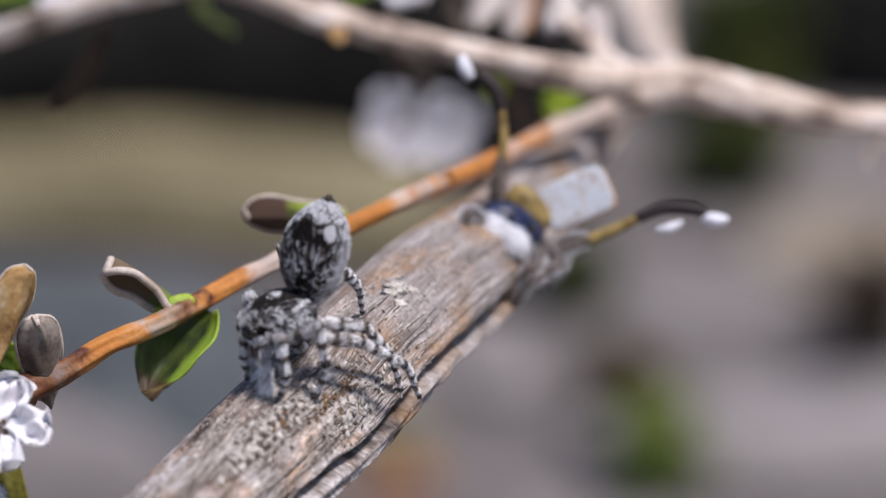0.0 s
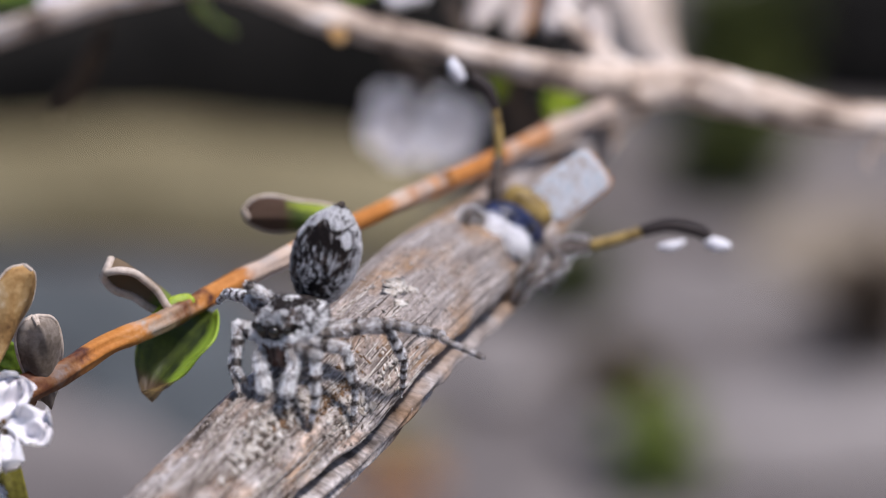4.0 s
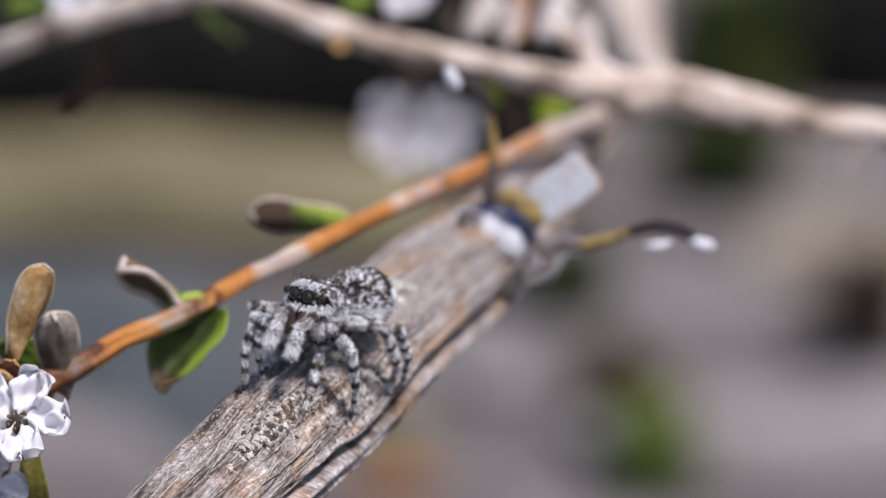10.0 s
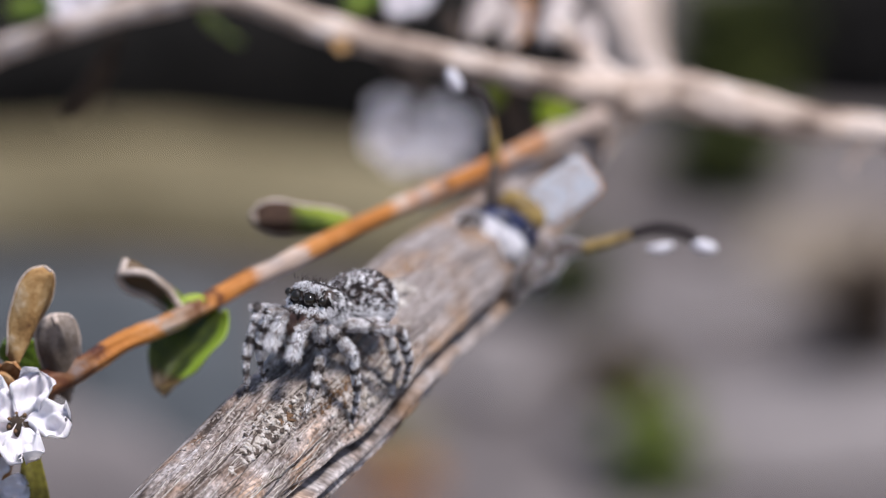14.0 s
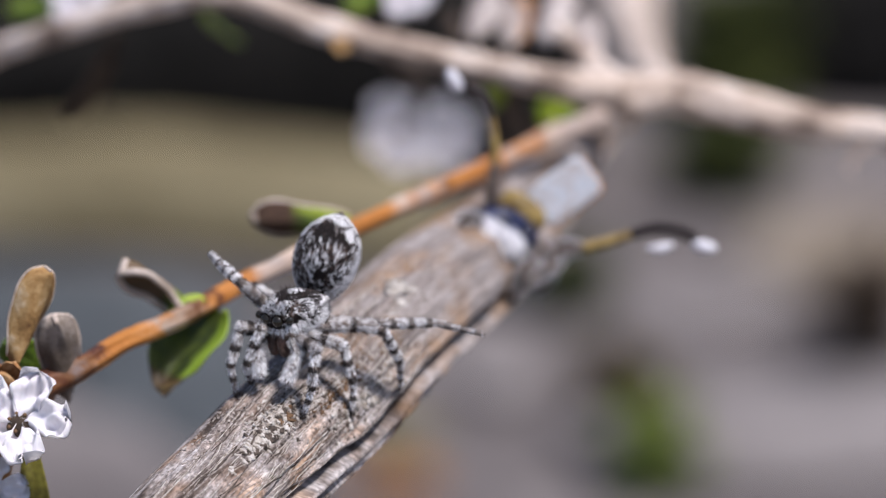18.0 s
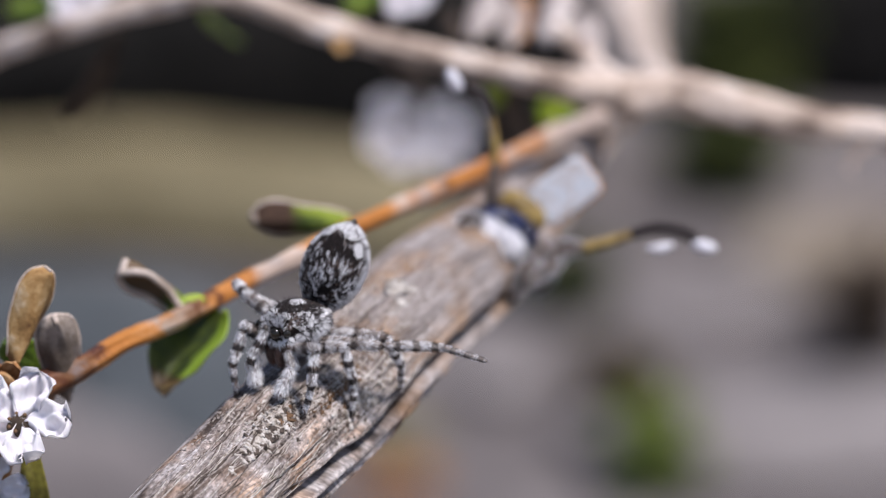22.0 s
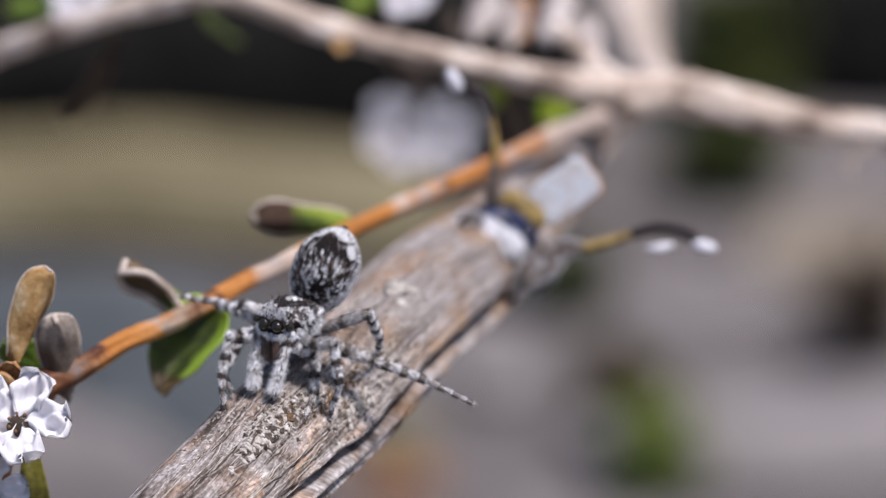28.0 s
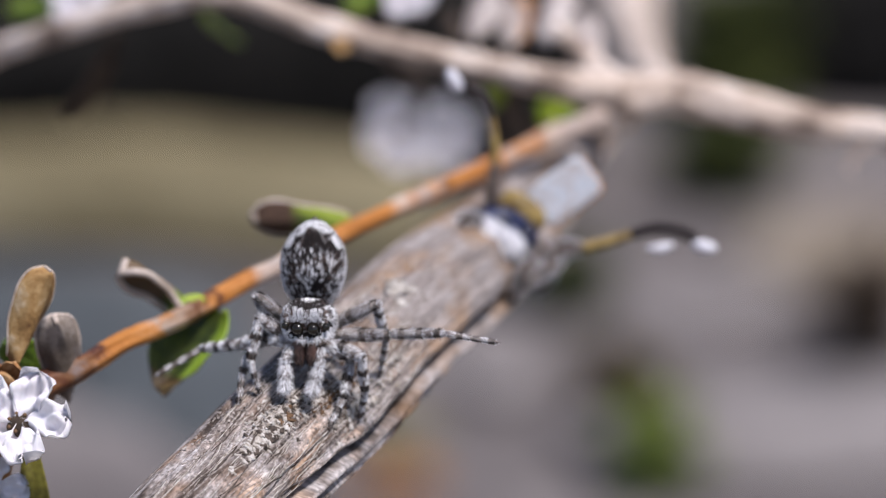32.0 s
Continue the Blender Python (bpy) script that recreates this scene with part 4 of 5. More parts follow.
def jumping_spider():
    root = tagged(new("female_jumping_spider"), "grey, white and black furry jumping spider on the dead branch", "spider")
    head = furry("carapace", carapace_body(), root, carapace_coat, 7000, carapace_length, lambda p: Vector((-0.7 if p[0] < 0.72 else -0.1, 0.15 * p[1], -0.45 if abs(p[1]) > 0.5 else (-0.6 if p[0] > 0.72 and p[2] < 0 else 0.25 if p[0] > 0.72 else 0))), 21, lift=0.18, skin=DARKSKIN)
    for y, x, z, r in EYES:
        for side in (1, -1):
            part("eye", moved(ball((r, r, r), 18, 24), Matrix.Translation(Vector((x, y * side, z)) * HEAD)), EYE, head, "glossy black eye")
    for side in (1, -1):
        j = moved(ball((0.24, 0.21, 0.44), 14, 18, 0.9), Matrix.Translation((0.90, 0.20 * side, -0.70)))
        furry("jaw", j, head, lambda p: BROWN if speck(p, 6.0) > 0.1 else BLACK, 90, 0.12, lambda p: Vector((0.1, 0, -0.8)), 26, skin=JAW)
    g = np.random.default_rng(77)
    n = 70
    at = np.stack([g.uniform(-0.3, 0.95, n), g.uniform(-0.6, 0.6, n), np.full(n, 0.58)], 1)
    crest = part("bristles", hairs(at, np.stack([g.uniform(0, 0.5, n), g.normal(0, 0.3, n), np.ones(n)], 1), 0.38, 0.008, 5, 0.15), COATS[BLACK], head)
    crest["kind"] = "stuff"
    abdomen = furry("abdomen", abdomen_body(), root, abdomen_coat, 17000, 0.17, lambda p: Vector((0.9, 0.1 * p[1], 0.1 * p[2])), 22, lift=0.3, skin=DARKSKIN)
    part("spinnerets", moved(limb(0.34, 0.15, 0.07), Matrix.Translation((2.92, 0, 0.02))), SKIN, abdomen, "dark short spinnerets")
    part("waist", moved(limb(0.5, 0.16, 0.2), Matrix.Translation((-0.2, 0, 0.0))), SKIN, abdomen)
    legs = {}
    for side, sign in (("l", 1), ("r", -1)):
        for k, (a, b, c) in LEGS.items():
            s = 40 + 5 * k + (2 if sign > 0 else 0)
            fat = 0.92 if k in (1, 3) else 0.82
            legs[side + str(k)] = (
                furry("thigh", limb(a + 0.1, 0.17 * fat, 0.165 * fat, 0.04), root, limb_coat(0.25 * k, 0.9, 0.30), 760, 0.17, lambda p: Vector((0.75, 0, 0)), s, skin=LIMB),
                furry("shin", limb(b + 0.06, 0.145 * fat, 0.115 * fat, 0.02), root, limb_coat(0.1 * k, 0.62, 0.42), 700, 0.15, lambda p: Vector((0.75, 0, 0)), s + 1, skin=LIMB),
                furry("foot", limb(c, 0.118 * fat, 0.07 * fat, 0.0), root, limb_coat(0.2, 0.52, 0.48), 430, 0.10, lambda p: Vector((0.8, 0, 0)), s + 2, skin=LIMB))
    palps = {"l": palp(root, 31), "r": palp(root, 33)}
    return root, abdomen, legs, palps


LIMB = surface("pale_limb_cuticle", [(0.35, (0.16, 0.13, 0.115)), (0.6, (0.36, 0.32, 0.29))], scale=3.0, grain=10.0, rough=0.6)
JAW = surface("jaw_brown", [(0.35, (0.03, 0.014, 0.010)), (0.65, (0.11, 0.055, 0.04))], scale=2.0, grain=8.0, rough=0.35, spec=0.5)
female, female_abdomen, female_legs, female_palps = jumping_spider()

# seconds, middle of the front body in millimetres, heading, nose up, lean, lift and swing of the abdomen, tips of the third legs
FEMALE = [
    (0.0, (-1.72, -0.73, 2.78), 70.0, -25.0, 0.0, 46.0, -11.0, (-1.82, 2.50, 4.07), (2.60, 1.20, -0.60)),
    (1.0, (-1.64, -0.73, 2.78), 68.0, -25.0, 0.0, 47.0, -10.0, (-2.01, 2.21, 4.34), (2.60, 1.20, -0.60)),
    (1.2, (-0.89, -0.74, 2.45), 44.0, -18.9, -3.1, 46.0, -1.0, (-4.74, 3.26, 5.11), (3.41, -2.52, 1.62)),
    (1.5, (-1.23, -0.67, 2.70), 39.0, -15.2, -0.1, 40.0, -1.8, (-4.89, 4.46, 3.44), (4.62, -2.21, 2.44)),
    (2.0, (-1.16, -0.71, 2.67), 43.9, -12.4, 5.0, 54.0, 4.0, (-4.52, 4.74, 2.50), (4.93, -1.33, 2.27)),
    (3.0, (-1.34, -0.68, 2.69), 41.2, -15.3, 3.2, 54.0, 1.0, (-3.87, 5.09, 1.82), (4.98, -1.46, 1.96)),
    (3.5, (-1.37, -0.68, 2.69), 41.2, -15.3, 3.2, 53.0, 1.0, (-3.87, 5.03, 1.84), (4.98, -1.42, 1.95)),
    (4.6, (-0.93, -0.71, 2.61), 36.2, -1.3, 5.2, 47.0, 9.0, (-3.19, 4.26, 0.31), (3.57, -2.56, 1.10)),
    (5.5, (-0.54, -0.56, 3.04), 34.7, 20.3, -5.1, 17.0, -15.0, None, None),
    (9.2, (-0.54, -0.56, 3.04), 34.7, 20.3, -5.1, 17.0, -15.0, None, None),
    (9.4, (-0.61, -0.56, 3.09), 30.7, 19.4, -5.0, 7.0, 1.0, None, None),
    (14.5, (-0.61, -0.56, 3.09), 30.7, 19.4, -5.0, 7.0, 1.0, None, None),
    (15.5, (-0.81, -0.66, 2.77), 32.1, 2.1, 3.5, 34.0, -3.0, (-3.40, 3.02, 1.45), (3.63, -1.42, 1.48)),
    (16.5, (-1.36, -0.64, 2.84), 38.1, -7.9, 1.5, 38.0, -7.0, (-3.94, 3.09, 4.66), (4.57, 0.03, 2.76)),
    (17.0, (-1.22, -0.63, 2.87), 38.1, -7.9, 1.5, 37.0, -13.0, (-3.87, 3.21, 3.94), (4.82, -0.15, 2.15)),
    (18.0, (-1.39, -0.65, 2.86), 38.3, -8.2, 3.6, 36.0, -11.0, (-4.26, 3.01, 3.66), (4.70, -0.15, 1.92)),
    (19.0, (-1.68, -0.67, 2.79), 38.1, -8.4, 3.3, 34.5, -18.5, (-4.40, 3.38, 3.35), (4.38, -0.51, 1.90)),
    (20.0, (-1.78, -0.67, 2.81), 37.8, -7.6, 3.1, 37.0, -11.0, (-3.76, 3.83, 2.30), (4.56, -1.06, 1.44)),
    (21.0, (-1.57, -0.68, 2.75), 44.1, -8.0, 1.0, 37.5, -8.5, (-3.78, 4.22, 2.36), (4.58, -1.57, 1.11)),
    (22.0, (-1.36, -0.74, 2.52), 45.4, -9.4, -1.1, 41.0, -8.0, (-3.31, 4.47, 2.00), (4.86, -1.73, 1.56)),
    (23.0, (-0.98, -0.73, 2.51), 36.3, -9.9, -1.7, 39.0, -0.5, (-4.37, 4.33, 3.06), (5.22, -1.67, 2.63)),
    (24.0, (-0.94, -0.71, 2.50), 35.1, -11.3, -2.2, 46.0, 1.0, (-4.60, 4.57, 2.66), (5.30, -2.15, 2.35)),
    (24.2, (-1.21, -0.70, 2.53), 40.1, -14.3, -2.2, 41.0, -18.0, (-4.78, 4.29, 3.06), (4.84, -1.73, 2.57)),
    (24.4, (-2.47, -0.76, 2.37), 38.0, -23.0, 2.0, 51.0, 8.0, (-5.37, 3.18, 4.98), (2.21, -2.28, 3.00)),
    (24.6, (-3.10, -0.79, 2.28), 50.0, -27.0, 2.0, 56.0, -5.0, (-6.22, 2.72, 4.67), (2.74, -1.97, 3.27)),
    (25.0, (-3.26, -0.78, 2.32), 52.0, -27.0, 2.0, 57.0, -11.0, (-6.25, 2.71, 3.54), (3.27, -0.73, 2.14)),
    (25.5, (-3.26, -0.76, 2.37), 48.0, -25.0, 2.0, 58.0, -6.0, (-6.10, 3.15, 3.59), (3.20, -0.81, 2.01)),
    (26.5, (-2.37, -0.77, 2.42), 42.4, -5.9, -1.8, 59.0, -20.0, (-5.82, 3.75, 2.97), (3.72, -1.05, 1.15)),
    (27.5, (-1.78, -0.73, 2.55), 34.4, -1.9, -1.8, 50.0, -11.0, (-5.53, 4.19, 2.43), (4.20, -1.45, 0.35)),
    (28.0, (-1.53, -0.71, 2.61), 32.4, -0.9, -1.8, 40.0, -4.0, (-5.42, 4.36, 1.69), (4.49, -1.65, 0.03)),
    (28.5, (-1.57, -0.72, 2.46), 36.6, -5.8, 1.4, 42.0, -6.0, (-5.42, 4.34, 1.80), (4.31, -1.71, 0.13)),
    (29.0, (-1.04, -0.77, 2.21), 24.8, -15.8, 4.5, 52.0, 8.0, (-6.03, 3.19, 1.69), (5.16, -1.22, 1.25)),
    (30.0, (-0.79, -0.74, 2.25), 12.0, -17.6, 0.4, 56.0, -2.0, (-5.64, 3.29, 1.44), (5.35, -0.97, 2.26)),
    (31.0, (-0.79, -0.74, 2.42), 7.1, -9.4, -0.1, 55.0, -2.0, (-6.08, 2.01, 0.43), (5.35, -1.19, 2.26)),
    (32.0, (-0.93, -0.75, 2.57), 4.1, -2.1, -0.7, 46.0, -2.0, (-6.02, 1.58, -0.09), (5.16, -2.18, 2.36)),
]
FIRST_STANCE = {  # tip, way of the knee, stretch of each leg
    "l1": ((-1.58, -1.38, 0.52), (0.38, -0.92, 0.11), 0.94),
    "l2": ((-0.57, -1.24, 0.21), (0.88, -0.25, 0.41), 0.97),
    "l3": ((1.51, 0.77, -1.35), (0.44, -0.45, 0.78), 0.96),
    "l4": ((2.02, 1.85, -0.60), (0.78, -0.01, 0.63), 0.99),
    "r1": ((-2.63, -0.18, 0.56), (-0.60, -0.79, 0.07), 0.99),
    "r2": ((-2.39, 0.54, 0.52), (-0.65, 0.67, 0.35), 0.96),
    "r3": ((-1.37, 3.15, 0.79), (0.08, 1.00, 0.01), 0.96),
    "r4": ((0.78, 3.81, 1.30), (0.53, 0.05, 0.84), 0.99),
}
HIGH_STANCE = {  # tip, way of the knee, stretch of each leg
    "l1": ((-0.82, -2.26, -0.31), (0.57, -0.73, 0.37), 0.99),
    "l2": ((0.49, -0.89, -0.74), (0.89, -0.12, 0.43), 0.99),
    "l3": ((4.98, -1.56, 2.00), (0.13, 0.93, 0.35), 0.99),
    "l4": ((2.02, 1.85, -0.60), (0.85, -0.35, 0.40), 0.99),
    "r1": ((-2.84, -1.56, 0.43), (-0.82, 0.55, 0.14), 0.97),
    "r2": ((-2.29, -1.61, 0.40), (-0.89, 0.26, 0.37), 0.96),
    "r3": ((-3.87, 5.09, 1.82), (-0.48, -0.15, 0.87), 0.99),
    "r4": ((-0.23, 2.31, 1.12), (-0.38, 0.93, -0.02), 0.96),
}
LOW_STANCE = {  # tip, way of the knee, stretch of each leg
    "l1": ((-1.08, -2.34, -0.13), (0.35, 0.88, -0.33), 0.99),
    "l2": ((0.45, -0.95, -0.75), (0.80, -0.58, 0.15), 0.99),
    "l3": ((1.39, 1.03, -1.37), (0.69, 0.50, 0.52), 0.94),
    "l4": ((2.02, 1.97, -0.77), (0.89, -0.29, 0.34), 0.99),
    "r1": ((-2.89, -1.53, 0.43), (-0.87, 0.06, 0.50), 0.99),
    "r2": ((-2.36, -0.90, 0.64), (-0.63, -0.66, 0.41), 0.97),
    "r3": ((-1.37, 3.15, 0.79), (-0.34, 0.53, -0.78), 0.96),
    "r4": ((-0.41, 1.87, 1.07), (-0.46, 0.71, -0.54), 0.96),
}
RAISED_STANCE = {  # tip, way of the knee, stretch of each leg
    "l1": ((-1.08, -2.34, -0.13), (0.60, -0.73, 0.34), 0.99),
    "l2": ((0.44, -0.95, -0.70), (0.90, -0.02, 0.43), 0.99),
    "l3": ((4.70, 0.05, 1.85), (-0.16, 0.99, 0.03), 0.94),
    "l4": ((1.95, 1.66, -0.62), (0.83, -0.45, 0.34), 0.99),
    "r1": ((-3.21, -1.27, 0.21), (-0.77, -0.37, 0.52), 0.97),
    "r2": ((-2.74, -0.72, 0.41), (-0.38, -0.87, 0.31), 0.90),
    "r3": ((-4.23, 2.51, 3.82), (-0.37, -0.72, 0.59), 0.99),
    "r4": ((-0.23, 2.31, 1.12), (-0.42, 0.90, -0.08), 0.96),
}
FORWARD_STANCE = {  # tip, way of the knee, stretch of each leg
    "l1": ((-0.57, -2.34, -0.51), (0.73, -0.61, 0.32), 0.99),
    "l2": ((0.53, -0.88, -0.84), (0.92, -0.17, 0.34), 0.99),
    "l3": ((5.29, -2.45, 2.46), (-0.19, -0.37, 0.91), 0.99),
    "l4": ((1.95, 1.67, -0.68), (0.84, -0.49, 0.24), 0.99),
    "r1": ((-3.21, -1.94, 0.24), (-0.78, 0.17, 0.61), 0.94),
    "r2": ((-2.29, -1.61, 0.40), (-0.88, 0.13, 0.45), 0.96),
    "r3": ((-4.60, 4.57, 2.66), (-0.51, -0.46, 0.72), 0.99),
    "r4": ((-0.23, 2.31, 1.12), (-0.49, 0.87, 0.03), 0.96),
}
TURNED_STANCE = {  # tip, way of the knee, stretch of each leg
    "l1": ((-2.12, -3.11, -0.02), (0.77, -0.11, 0.62), 0.99),
    "l2": ((-0.38, -1.51, -0.15), (0.61, 0.00, 0.80), 0.99),
    "l3": ((3.27, -0.63, 2.11), (-0.04, 0.23, 0.97), 0.99),
    "l4": ((1.36, 1.11, -0.25), (0.65, -0.33, 0.69), 0.99),
    "r1": ((-3.66, -2.01, -0.07), (-0.71, -0.56, 0.42), 0.90),
    "r2": ((-3.45, -1.52, 0.13), (-0.30, 0.75, -0.59), 0.90),
    "r3": ((-6.22, 2.31, 3.68), (-0.27, -0.77, 0.58), 0.99),
    "r4": ((-1.52, 2.01, 0.83), (-0.23, 0.97, 0.09), 0.96),
}
ASIDE_STANCE = {  # tip, way of the knee, stretch of each leg
    "l1": ((-1.09, -2.41, -0.20), (0.63, 0.75, -0.21), 0.97),
    "l2": ((-0.28, -1.82, -0.34), (0.78, -0.47, 0.41), 0.97),
    "l3": ((4.49, -1.65, 0.03), (0.13, 0.99, -0.05), 0.99),
    "l4": ((1.16, 1.44, 0.38), (0.80, -0.39, 0.45), 0.99),
    "r1": ((-3.60, -1.91, -0.04), (-0.87, 0.15, 0.47), 0.99),
    "r2": ((-3.31, -1.30, 0.21), (-0.57, 0.82, 0.04), 0.84),
    "r3": ((-5.42, 4.36, 1.69), (0.78, 0.61, 0.14), 0.99),
    "r4": ((-0.23, 2.31, 1.12), (-0.52, 0.86, -0.06), 0.96),
}
FRONT_STANCE = {  # tip, way of the knee, stretch of each leg
    "l1": ((-0.29, -1.99, -0.59), (0.88, 0.47, -0.05), 0.99),
    "l2": ((0.67, -0.63, -0.79), (0.82, -0.53, 0.23), 0.99),
    "l3": ((5.15, -2.38, 2.43), (-0.28, -0.69, 0.66), 0.97),
    "l4": ((1.29, 1.21, 0.08), (0.82, -0.30, 0.49), 0.99),
    "r1": ((-3.15, -2.06, 0.24), (-0.71, 0.58, 0.41), 0.99),
    "r2": ((-2.42, -1.73, 0.35), (-0.81, -0.33, 0.48), 0.96),
    "r3": ((-6.01, 1.48, -0.05), (0.30, 0.93, 0.23), 0.90),
    "r4": ((-1.12, 1.10, 0.96), (-0.75, 0.55, -0.35), 0.97),
}
# knee and tip of the two palps in the front body's space
PALPS = {
    "first": ((1.05, 0.72, -0.80), (1.35, 0.70, -1.55), (1.00, -0.60, -0.90), (1.25, -0.60, -1.65)),
    "high": ((1.15, 0.88, -0.72), (1.86, 0.94, -1.43), (1.38, -0.32, -0.61), (1.74, -0.07, -1.51)),
    "low": ((1.31, 0.38, -0.79), (1.46, 0.40, -1.78), (1.38, -0.35, -0.65), (1.52, -0.46, -1.64)),
    "raised": ((1.02, 0.87, -0.85), (1.68, 0.77, -1.60), (1.40, -0.51, -0.60), (1.73, -0.29, -1.52)),
    "forward": ((0.89, 0.78, -0.97), (1.59, 0.58, -1.66), (1.25, -0.63, -0.84), (1.76, -0.43, -1.68)),
    "turned": ((0.87, 1.06, -0.38), (1.40, 0.87, -1.20), (0.84, -0.35, -1.06), (1.05, -0.57, -2.01)),
    "aside": ((1.07, 0.44, -1.01), (1.51, 0.42, -1.91), (1.14, -0.49, -0.97), (1.51, -0.38, -1.89)),
    "front": ((1.05, 0.46, -1.02), (1.50, 0.23, -1.88), (1.24, -0.61, -0.86), (1.64, -0.59, -1.77)),
}
STANCES = {"first": FIRST_STANCE, "high": HIGH_STANCE, "low": LOW_STANCE, "raised": RAISED_STANCE, "forward": FORWARD_STANCE, "turned": TURNED_STANCE, "aside": ASIDE_STANCE, "front": FRONT_STANCE}
STANCE = [(0.0, "first"), (1.1, "high"), (5.0, "low"), (15.0, "raised"), (22.5, "forward"), (24.5, "turned"), (26.0, "aside"), (28.8, "front")]


def facing(c, h, p, r):
    h, p, r = radians(h), radians(p), radians(r)
    f = Vector((-math.sin(h) * math.cos(p), -math.cos(h) * math.cos(p), math.sin(p)))
    l0 = Vector((math.cos(h), -math.sin(h), 0))
    l = l0 * math.cos(r) + f.cross(l0) * math.sin(r)
    m = Matrix((f, l, f.cross(l))).transposed().to_4x4()
    m.translation = Vector(c) * MM
    return m


def stretch_leg(hip, tip, lengths, up, bow=0.965):
    """Poses of thigh, shin and foot from hip to tip, knee towards up (all in metres)."""
    a, b, c = (q * MM for q in lengths)
    run = tip - hip
    low = (b + c) * bow
    d = min(max(run.length, abs(a - low) * 1.02 + 1e-6), (a + low) * 0.995)
    x = run.normalized()
    u = (up - x * up.dot(x)).normalized()
    k = (a * a + d * d - low * low) / (2 * d)
    knee = hip + x * k + u * math.sqrt(max(0, a * a - k * k))
    end = hip + x * d
    y = (end - knee).normalized()
    w = (u - y * u.dot(y)).normalized()
    q = (b * b + low * low - c * c) / (2 * low)
    ankle = knee + y * q + w * math.sqrt(max(0, b * b - q * q))
    out = []
    for p, t in ((hip, knee), (knee, ankle), (ankle, end)):
        m = basis(t - p, w).to_4x4()
        m.translation = p
        out.append(m)
    return out


def move_female():
    body, belly = [], []
    limbs, feelers = {k: ([], [], []) for k in female_legs}, {k: ([], []) for k in female_palps}
    for t, c, h, p, r, lift, swing, left, right in FEMALE:
        m = facing(c, h, p, r)
        body.append((t, m))
        a, b = radians(lift), radians(swing)
        axis = Vector((-math.cos(a) * math.cos(b), math.sin(b), math.sin(a) * math.cos(b)))
        twist = radians(0.5 * h)
        back = basis(axis, (math.sin(a) * math.cos(twist), math.sin(twist), math.cos(a) * math.cos(twist))).to_4x4()
        back.translation = Vector(PEDICEL) * MM
        belly.append((t, back))
        name = [s for q, s in STANCE if q <= t][-1]
        home = m.inverted()
        for key, rows in limbs.items():
            k, sign = int(key[1]), 1 if key[0] == "l" else -1
            hx, hy, hz = HIPS[k]
            hip = m @ (Vector((hx, hy * sign, hz)) * MM)
            tip, knee, bow = STANCES[name][key]
            free = {"r3": left, "l3": right}.get(key)
            for seg, pose_w in zip(rows, stretch_leg(hip, Vector(free or tip) * MM, LEGS[k], Vector(knee), bow)):
                seg.append((t, home @ pose_w))
        lk, lt, rk, rt = (Vector(q) for q in PALPS[name])
        for side, knee, tip in (("l", lk, lt), ("r", rk, rt)):
            root = Vector((PALP_ROOT[0], PALP_ROOT[1] * (1 if side == "l" else -1), PALP_ROOT[2]))
            for seg, a0, a1 in zip(feelers[side], (root, knee), (knee, tip)):
                q = basis(a1 - a0, (1, 0, 0.3)).to_4x4()
                q.translation = a0 * MM
                seg.append((t, q))
    walk(female, body)
    walk(female_abdomen, belly)
    for moving, poses in ((female_legs, limbs), (female_palps, feelers)):
        for key, rows in poses.items():
            for seg, seg_rows in zip(moving[key], rows):
                walk(seg, seg_rows)


# ---- the male, displaying further along the branch ----
OLIVE = surface("olive_scales", [(0.35, (0.12, 0.075, 0.02)), (0.6, (0.30, 0.21, 0.07))], scale=2.0, grain=8.0, rough=0.5)
NAVY = surface("navy_scales", [(0.35, (0.006, 0.008, 0.025)), (0.6, (0.02, 0.03, 0.09))], scale=2.0, grain=8.0, rough=0.4)
FAN = surface("blue_fan_scales", [(0.30, (0.40, 0.28, 0.20)), (0.40, (0.46, 0.44, 0.44)), (0.55, (0.60, 0.61, 0.65)), (0.62, (0.70, 0.71, 0.75)), (0.66, (0.16, 0.30, 0.38)), (0.72, (0.60, 0.58, 0.60)), (0.85, (0.62, 0.60, 0.60))], scale=3.0, grain=6.0, rough=0.45, fine=0.5)
ORANGE = surface("orange_scales", [(0.35, (0.45, 0.16, 0.04)), (0.65, (0.60, 0.30, 0.10))], scale=3.0, grain=8.0, rough=0.5)
MALE_WHITE = surface("white_brush", [(0.35, (0.55, 0.54, 0.58)), (0.65, (0.74, 0.73, 0.77))], scale=2.0, grain=8.0, rough=0.8)
ROOT_M = (5.71, 16.30, -0.31)


def rel(p):
    return tuple(q - o for q, o in zip(p, ROOT_M))


def male_limb(name, points, radii, pattern, parent, seed, count=200):
    """Limb part along points that are relative to the body; its own origin is at its first point."""
    first = points[0]
    rows = [(*[q - o for q, o in zip(p, first)], r) for p, r in zip(points, radii)]
    ob = furry(name, tube(rows, 12, 12), parent, pattern, count, 0.22, lambda p: Vector((0, -0.2, 0.2)), seed, lift=0.6)
    ob.location = Vector(first) * MM
    return ob


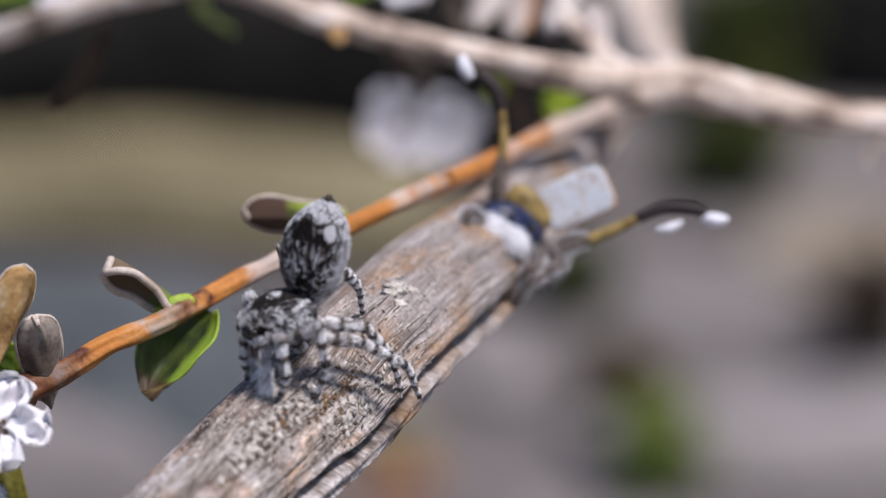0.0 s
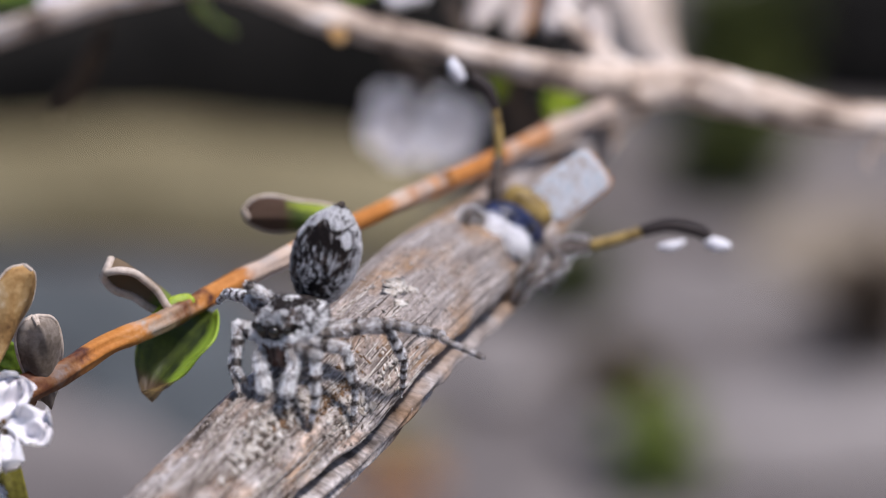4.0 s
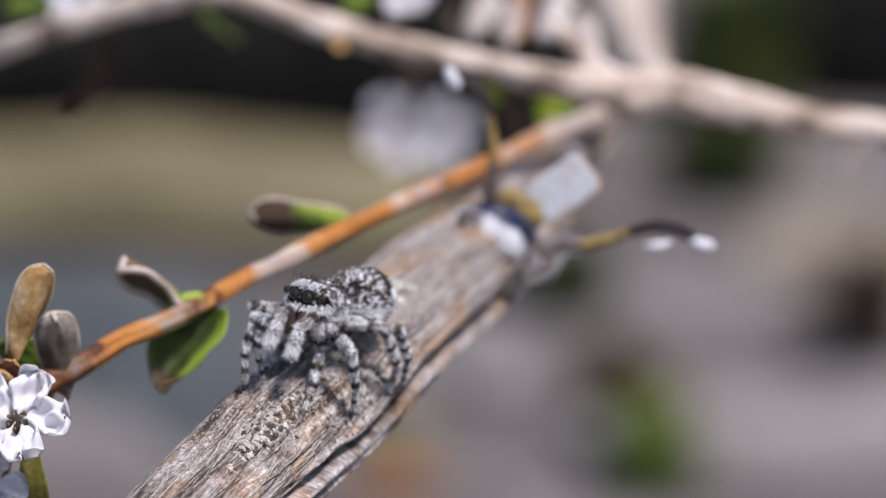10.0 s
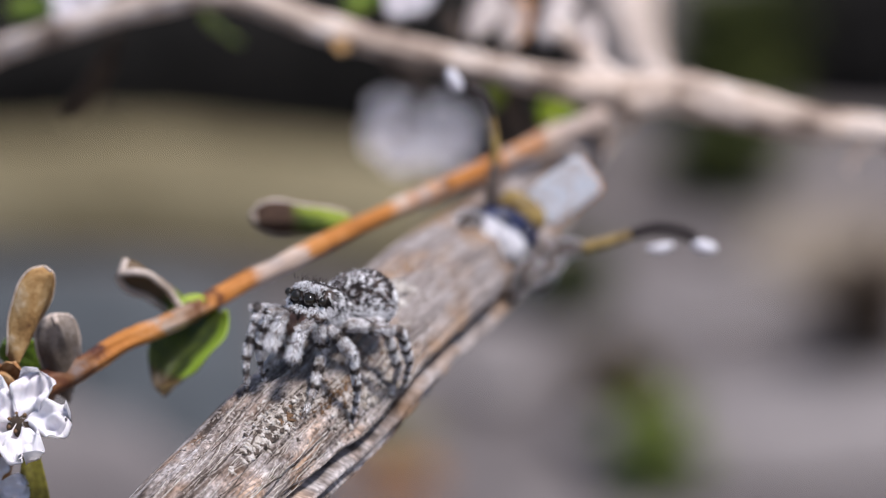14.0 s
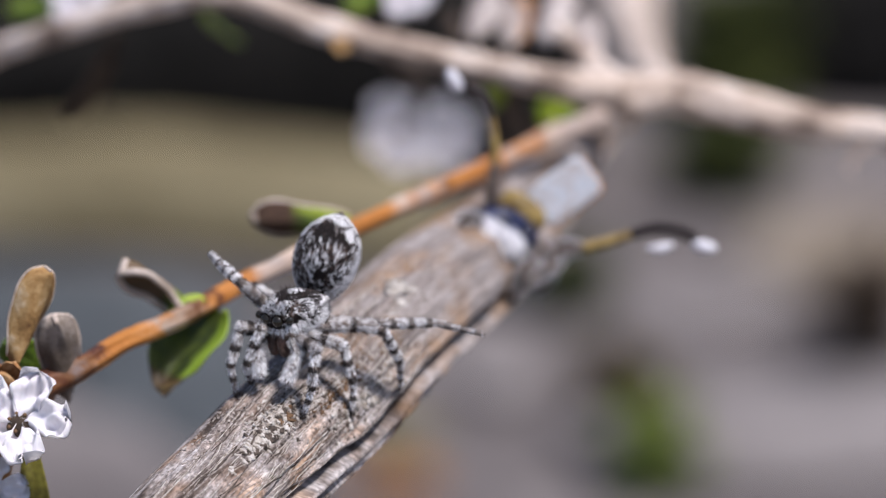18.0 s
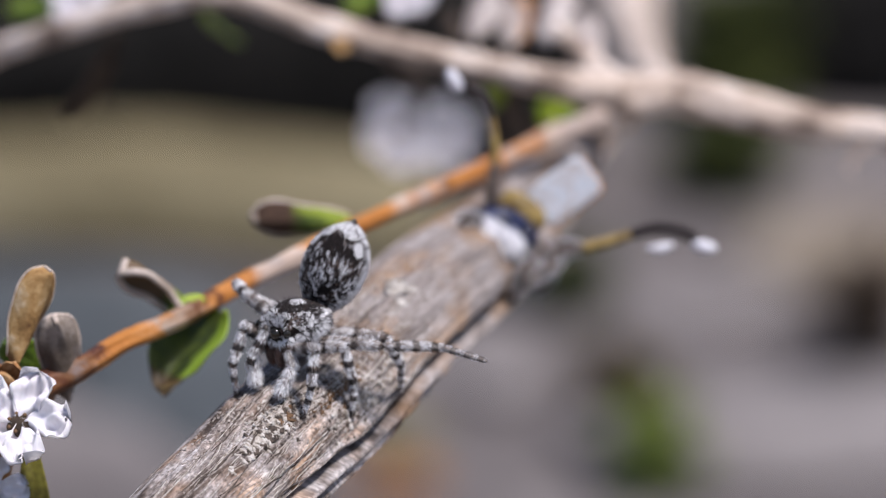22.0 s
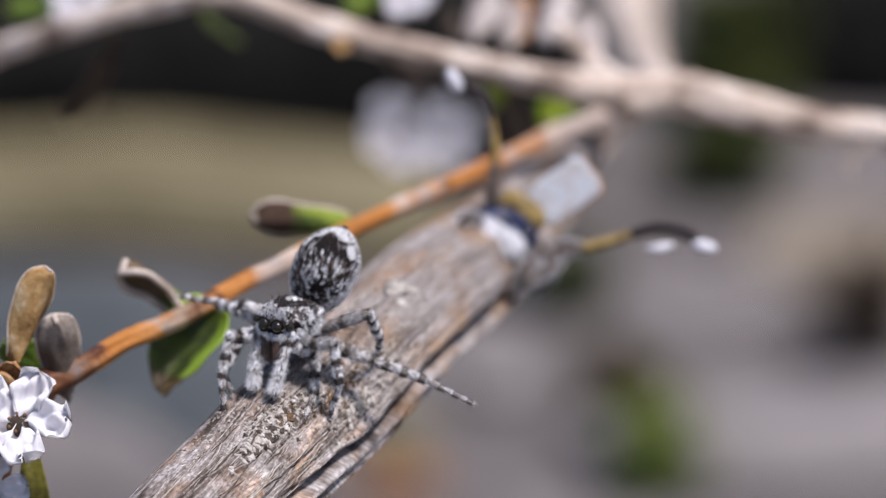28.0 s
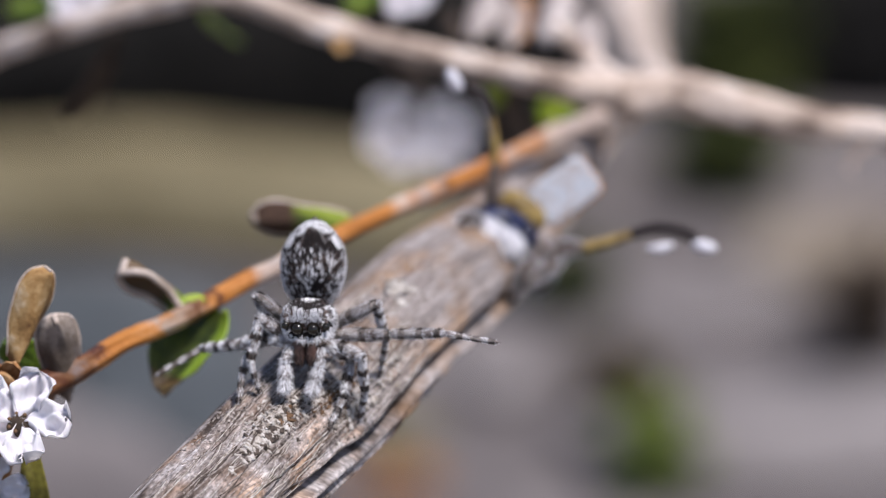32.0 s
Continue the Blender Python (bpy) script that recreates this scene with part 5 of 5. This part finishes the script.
def displaying_male():
    root = tagged(new("male_jumping_spider"), "blue, orange and white displaying jumping spider on the dead branch", "spider")
    root.location = Vector(ROOT_M) * MM
    body = moved(ball((1.0, 0.95, 0.72), 18, 24, 0.85), Matrix.Translation((0.1, 0.4, 0.1)) @ basis((0.25, -1, 0), (0, 0, 1)).to_4x4())
    head = furry("carapace", body, root, lambda p: BLACK if speck(p, 2.0) < 0.3 else BROWN, 900, 0.2, lambda p: Vector((0, 0.6, -0.2)), 61, skin=NAVY)
    tilt = basis((0.25, -1, 0.1), (0.55, 0, 0.83)).to_4x4()
    face = joined(*(moved(ball((0.42, 0.62, 0.46), 14, 20), Matrix.Translation(rel((5.40, 14.90, 0.40))) @ tilt @ Matrix.Translation((0, q, -0.08))) for q in (-0.38, 0.38)))
    furry("face", face, head, lambda p: WHITE, 1500, 0.25, lambda p: Vector((0, -0.4, -0.7)), 62, skin=MALE_WHITE, label="dense white face hair")
    for dx in (-0.55, -0.2, 0.2, 0.55):
        part("eye", moved(ball((0.2, 0.2, 0.2), 10, 14), Matrix.Translation((0.02 + dx, -0.72, 0.98 - 0.62 * dx))), EYE, head, "glossy dark eye")
    part("brow", moved(ball((0.6, 1.12, 0.78), 14, 20), Matrix.Translation(rel((5.56, 15.75, 0.40))) @ tilt), NAVY, head, "dark navy brow round the face")
    band = part("abdomen", moved(ball((0.62, 0.98, 0.52), 14, 22, 0.8), basis((0.62, 0.1, 0.78), (0, -1, 0.2)).to_4x4() @ Matrix.Translation((0.25, 0, 0))), OLIVE, root, "olive-yellow abdomen")
    band.location = Vector(rel((6.05, 17.40, 0.30))) * MM
    way = Vector((0.80, 0.15, 0.58)).normalized()
    for size, lift, mat, nm in (((1.24, 0.84), 0.0, FAN, "fan"), ((1.26, 0.86), 0.06, ORANGE, "fan_border")):
        v, f = ball((size[0], size[1], 0.07), 16, 32, 0.35)
        m = basis(way, (0.2, -1, 0.3)).to_4x4()
        part(nm, moved((v, f), Matrix.Translation(way * 1.35 + Vector((0.62 + 0.8 * lift, lift, 0.18 - 0.8 * lift))) @ m), mat, band, "pale blue scaly fan" if nm == "fan" else "orange rim of the fan")
    olive = lambda p: BROWN
    grey = lambda p: WHITE if speck(p, 4.0) > -0.2 else GREY
    right = male_limb("raised_leg", [rel((7.03, 15.70, -0.54)), rel((7.74, 15.77, -0.34)), rel((8.35, 15.77, -0.34))], (0.28, 0.30, 0.22), grey, root, 63)
    base = Vector(right.location) / MM
    for nm, pts, rad, mat, lab in (("shin", [(8.25, 15.77, -0.34), (9.17, 15.83, -0.15), (10.18, 15.92, 0.14)], (0.18, 0.2, 0.18), OLIVE, "olive shin"), ("foot", [(10.08, 15.92, 0.12), (11.10, 15.99, 0.33), (12.12, 15.92, 0.14), (12.46, 15.84, -0.11)], (0.19, 0.24, 0.24, 0.16), COATS[BLACK], "black brush foot"), ("tip", [(12.32, 15.83, -0.15), (12.73, 15.78, -0.29), (13.20, 15.77, -0.34)], (0.16, 0.25, 0.12), MALE_WHITE, "white tip"), ("fringe", [(10.69, 15.77, -0.34), (11.16, 15.77, -0.34), (11.65, 15.82, -0.19)], (0.08, 0.18, 0.08), MALE_WHITE, "white fringe")):
        part(nm, tube([(*(Vector(rel(p)) - base), r) for p, r in zip(pts, rad)], 12, 12), mat, right, lab)
    left = male_limb("raised_leg", [rel((5.06, 16.65, 0.76)), rel((5.14, 16.94, 1.64)), rel((5.22, 17.22, 2.51))], (0.25, 0.22, 0.15), olive, root, 64)
    base = Vector(left.location) / MM
    for nm, pts, rad, mat, lab in (("shin", [(5.20, 17.12, 2.22), (5.22, 17.44, 3.19), (5.06, 17.72, 4.07)], (0.15, 0.16, 0.15), OLIVE, "olive shin"), ("foot", [(5.08, 17.69, 3.97), (4.85, 17.91, 4.65), (4.24, 18.06, 5.10)], (0.17, 0.24, 0.2), COATS[BLACK], "black brush foot"), ("tip", [(3.98, 18.01, 4.94), (3.71, 18.13, 5.33), (3.57, 18.25, 5.68)], (0.16, 0.25, 0.12), MALE_WHITE, "white tip")):
        part(nm, tube([(*(Vector(rel(p)) - base), r) for p, r in zip(pts, rad)], 12, 12), mat, left, lab)
    for k, pts in enumerate(([(6.82, 15.77, -0.34), (7.22, 15.10, -0.77), (6.28, 13.96, -1.03), (5.79, 14.50, -1.96)], [(6.61, 15.23, -0.38), (6.28, 14.09, -0.65), (5.70, 14.88, -1.44)], [(4.68, 14.97, 0.76), (4.16, 13.92, 1.41), (3.96, 13.70, 0.75)], [(6.96, 17.26, -0.61), (7.48, 17.06, -1.20), (6.88, 17.60, -2.46)])):
        male_limb("leg", [rel(p) for p in pts], (0.26, 0.22, 0.18, 0.1)[:len(pts)], grey, root, 70 + k, 320)
    return root, band, right, left


male, male_abdomen, male_right, male_left = displaying_male()


def move_male():
    for ob, rows in ((male_abdomen, ((0, 14), (1.1, 14), (1.4, 0), (32, 0))), (male_right, ((0, -9), (1.1, -9), (1.35, 0), (32, 0))), (male_left, ((0, 4), (1.1, 4), (1.4, 0), (32, 0)))):
        walk(ob, [(t, Matrix.Translation(ob.location) @ Matrix.Rotation(radians(q), 4, "Y")) for t, q in rows])


def motions():
    move_female()
    move_male()


motions()
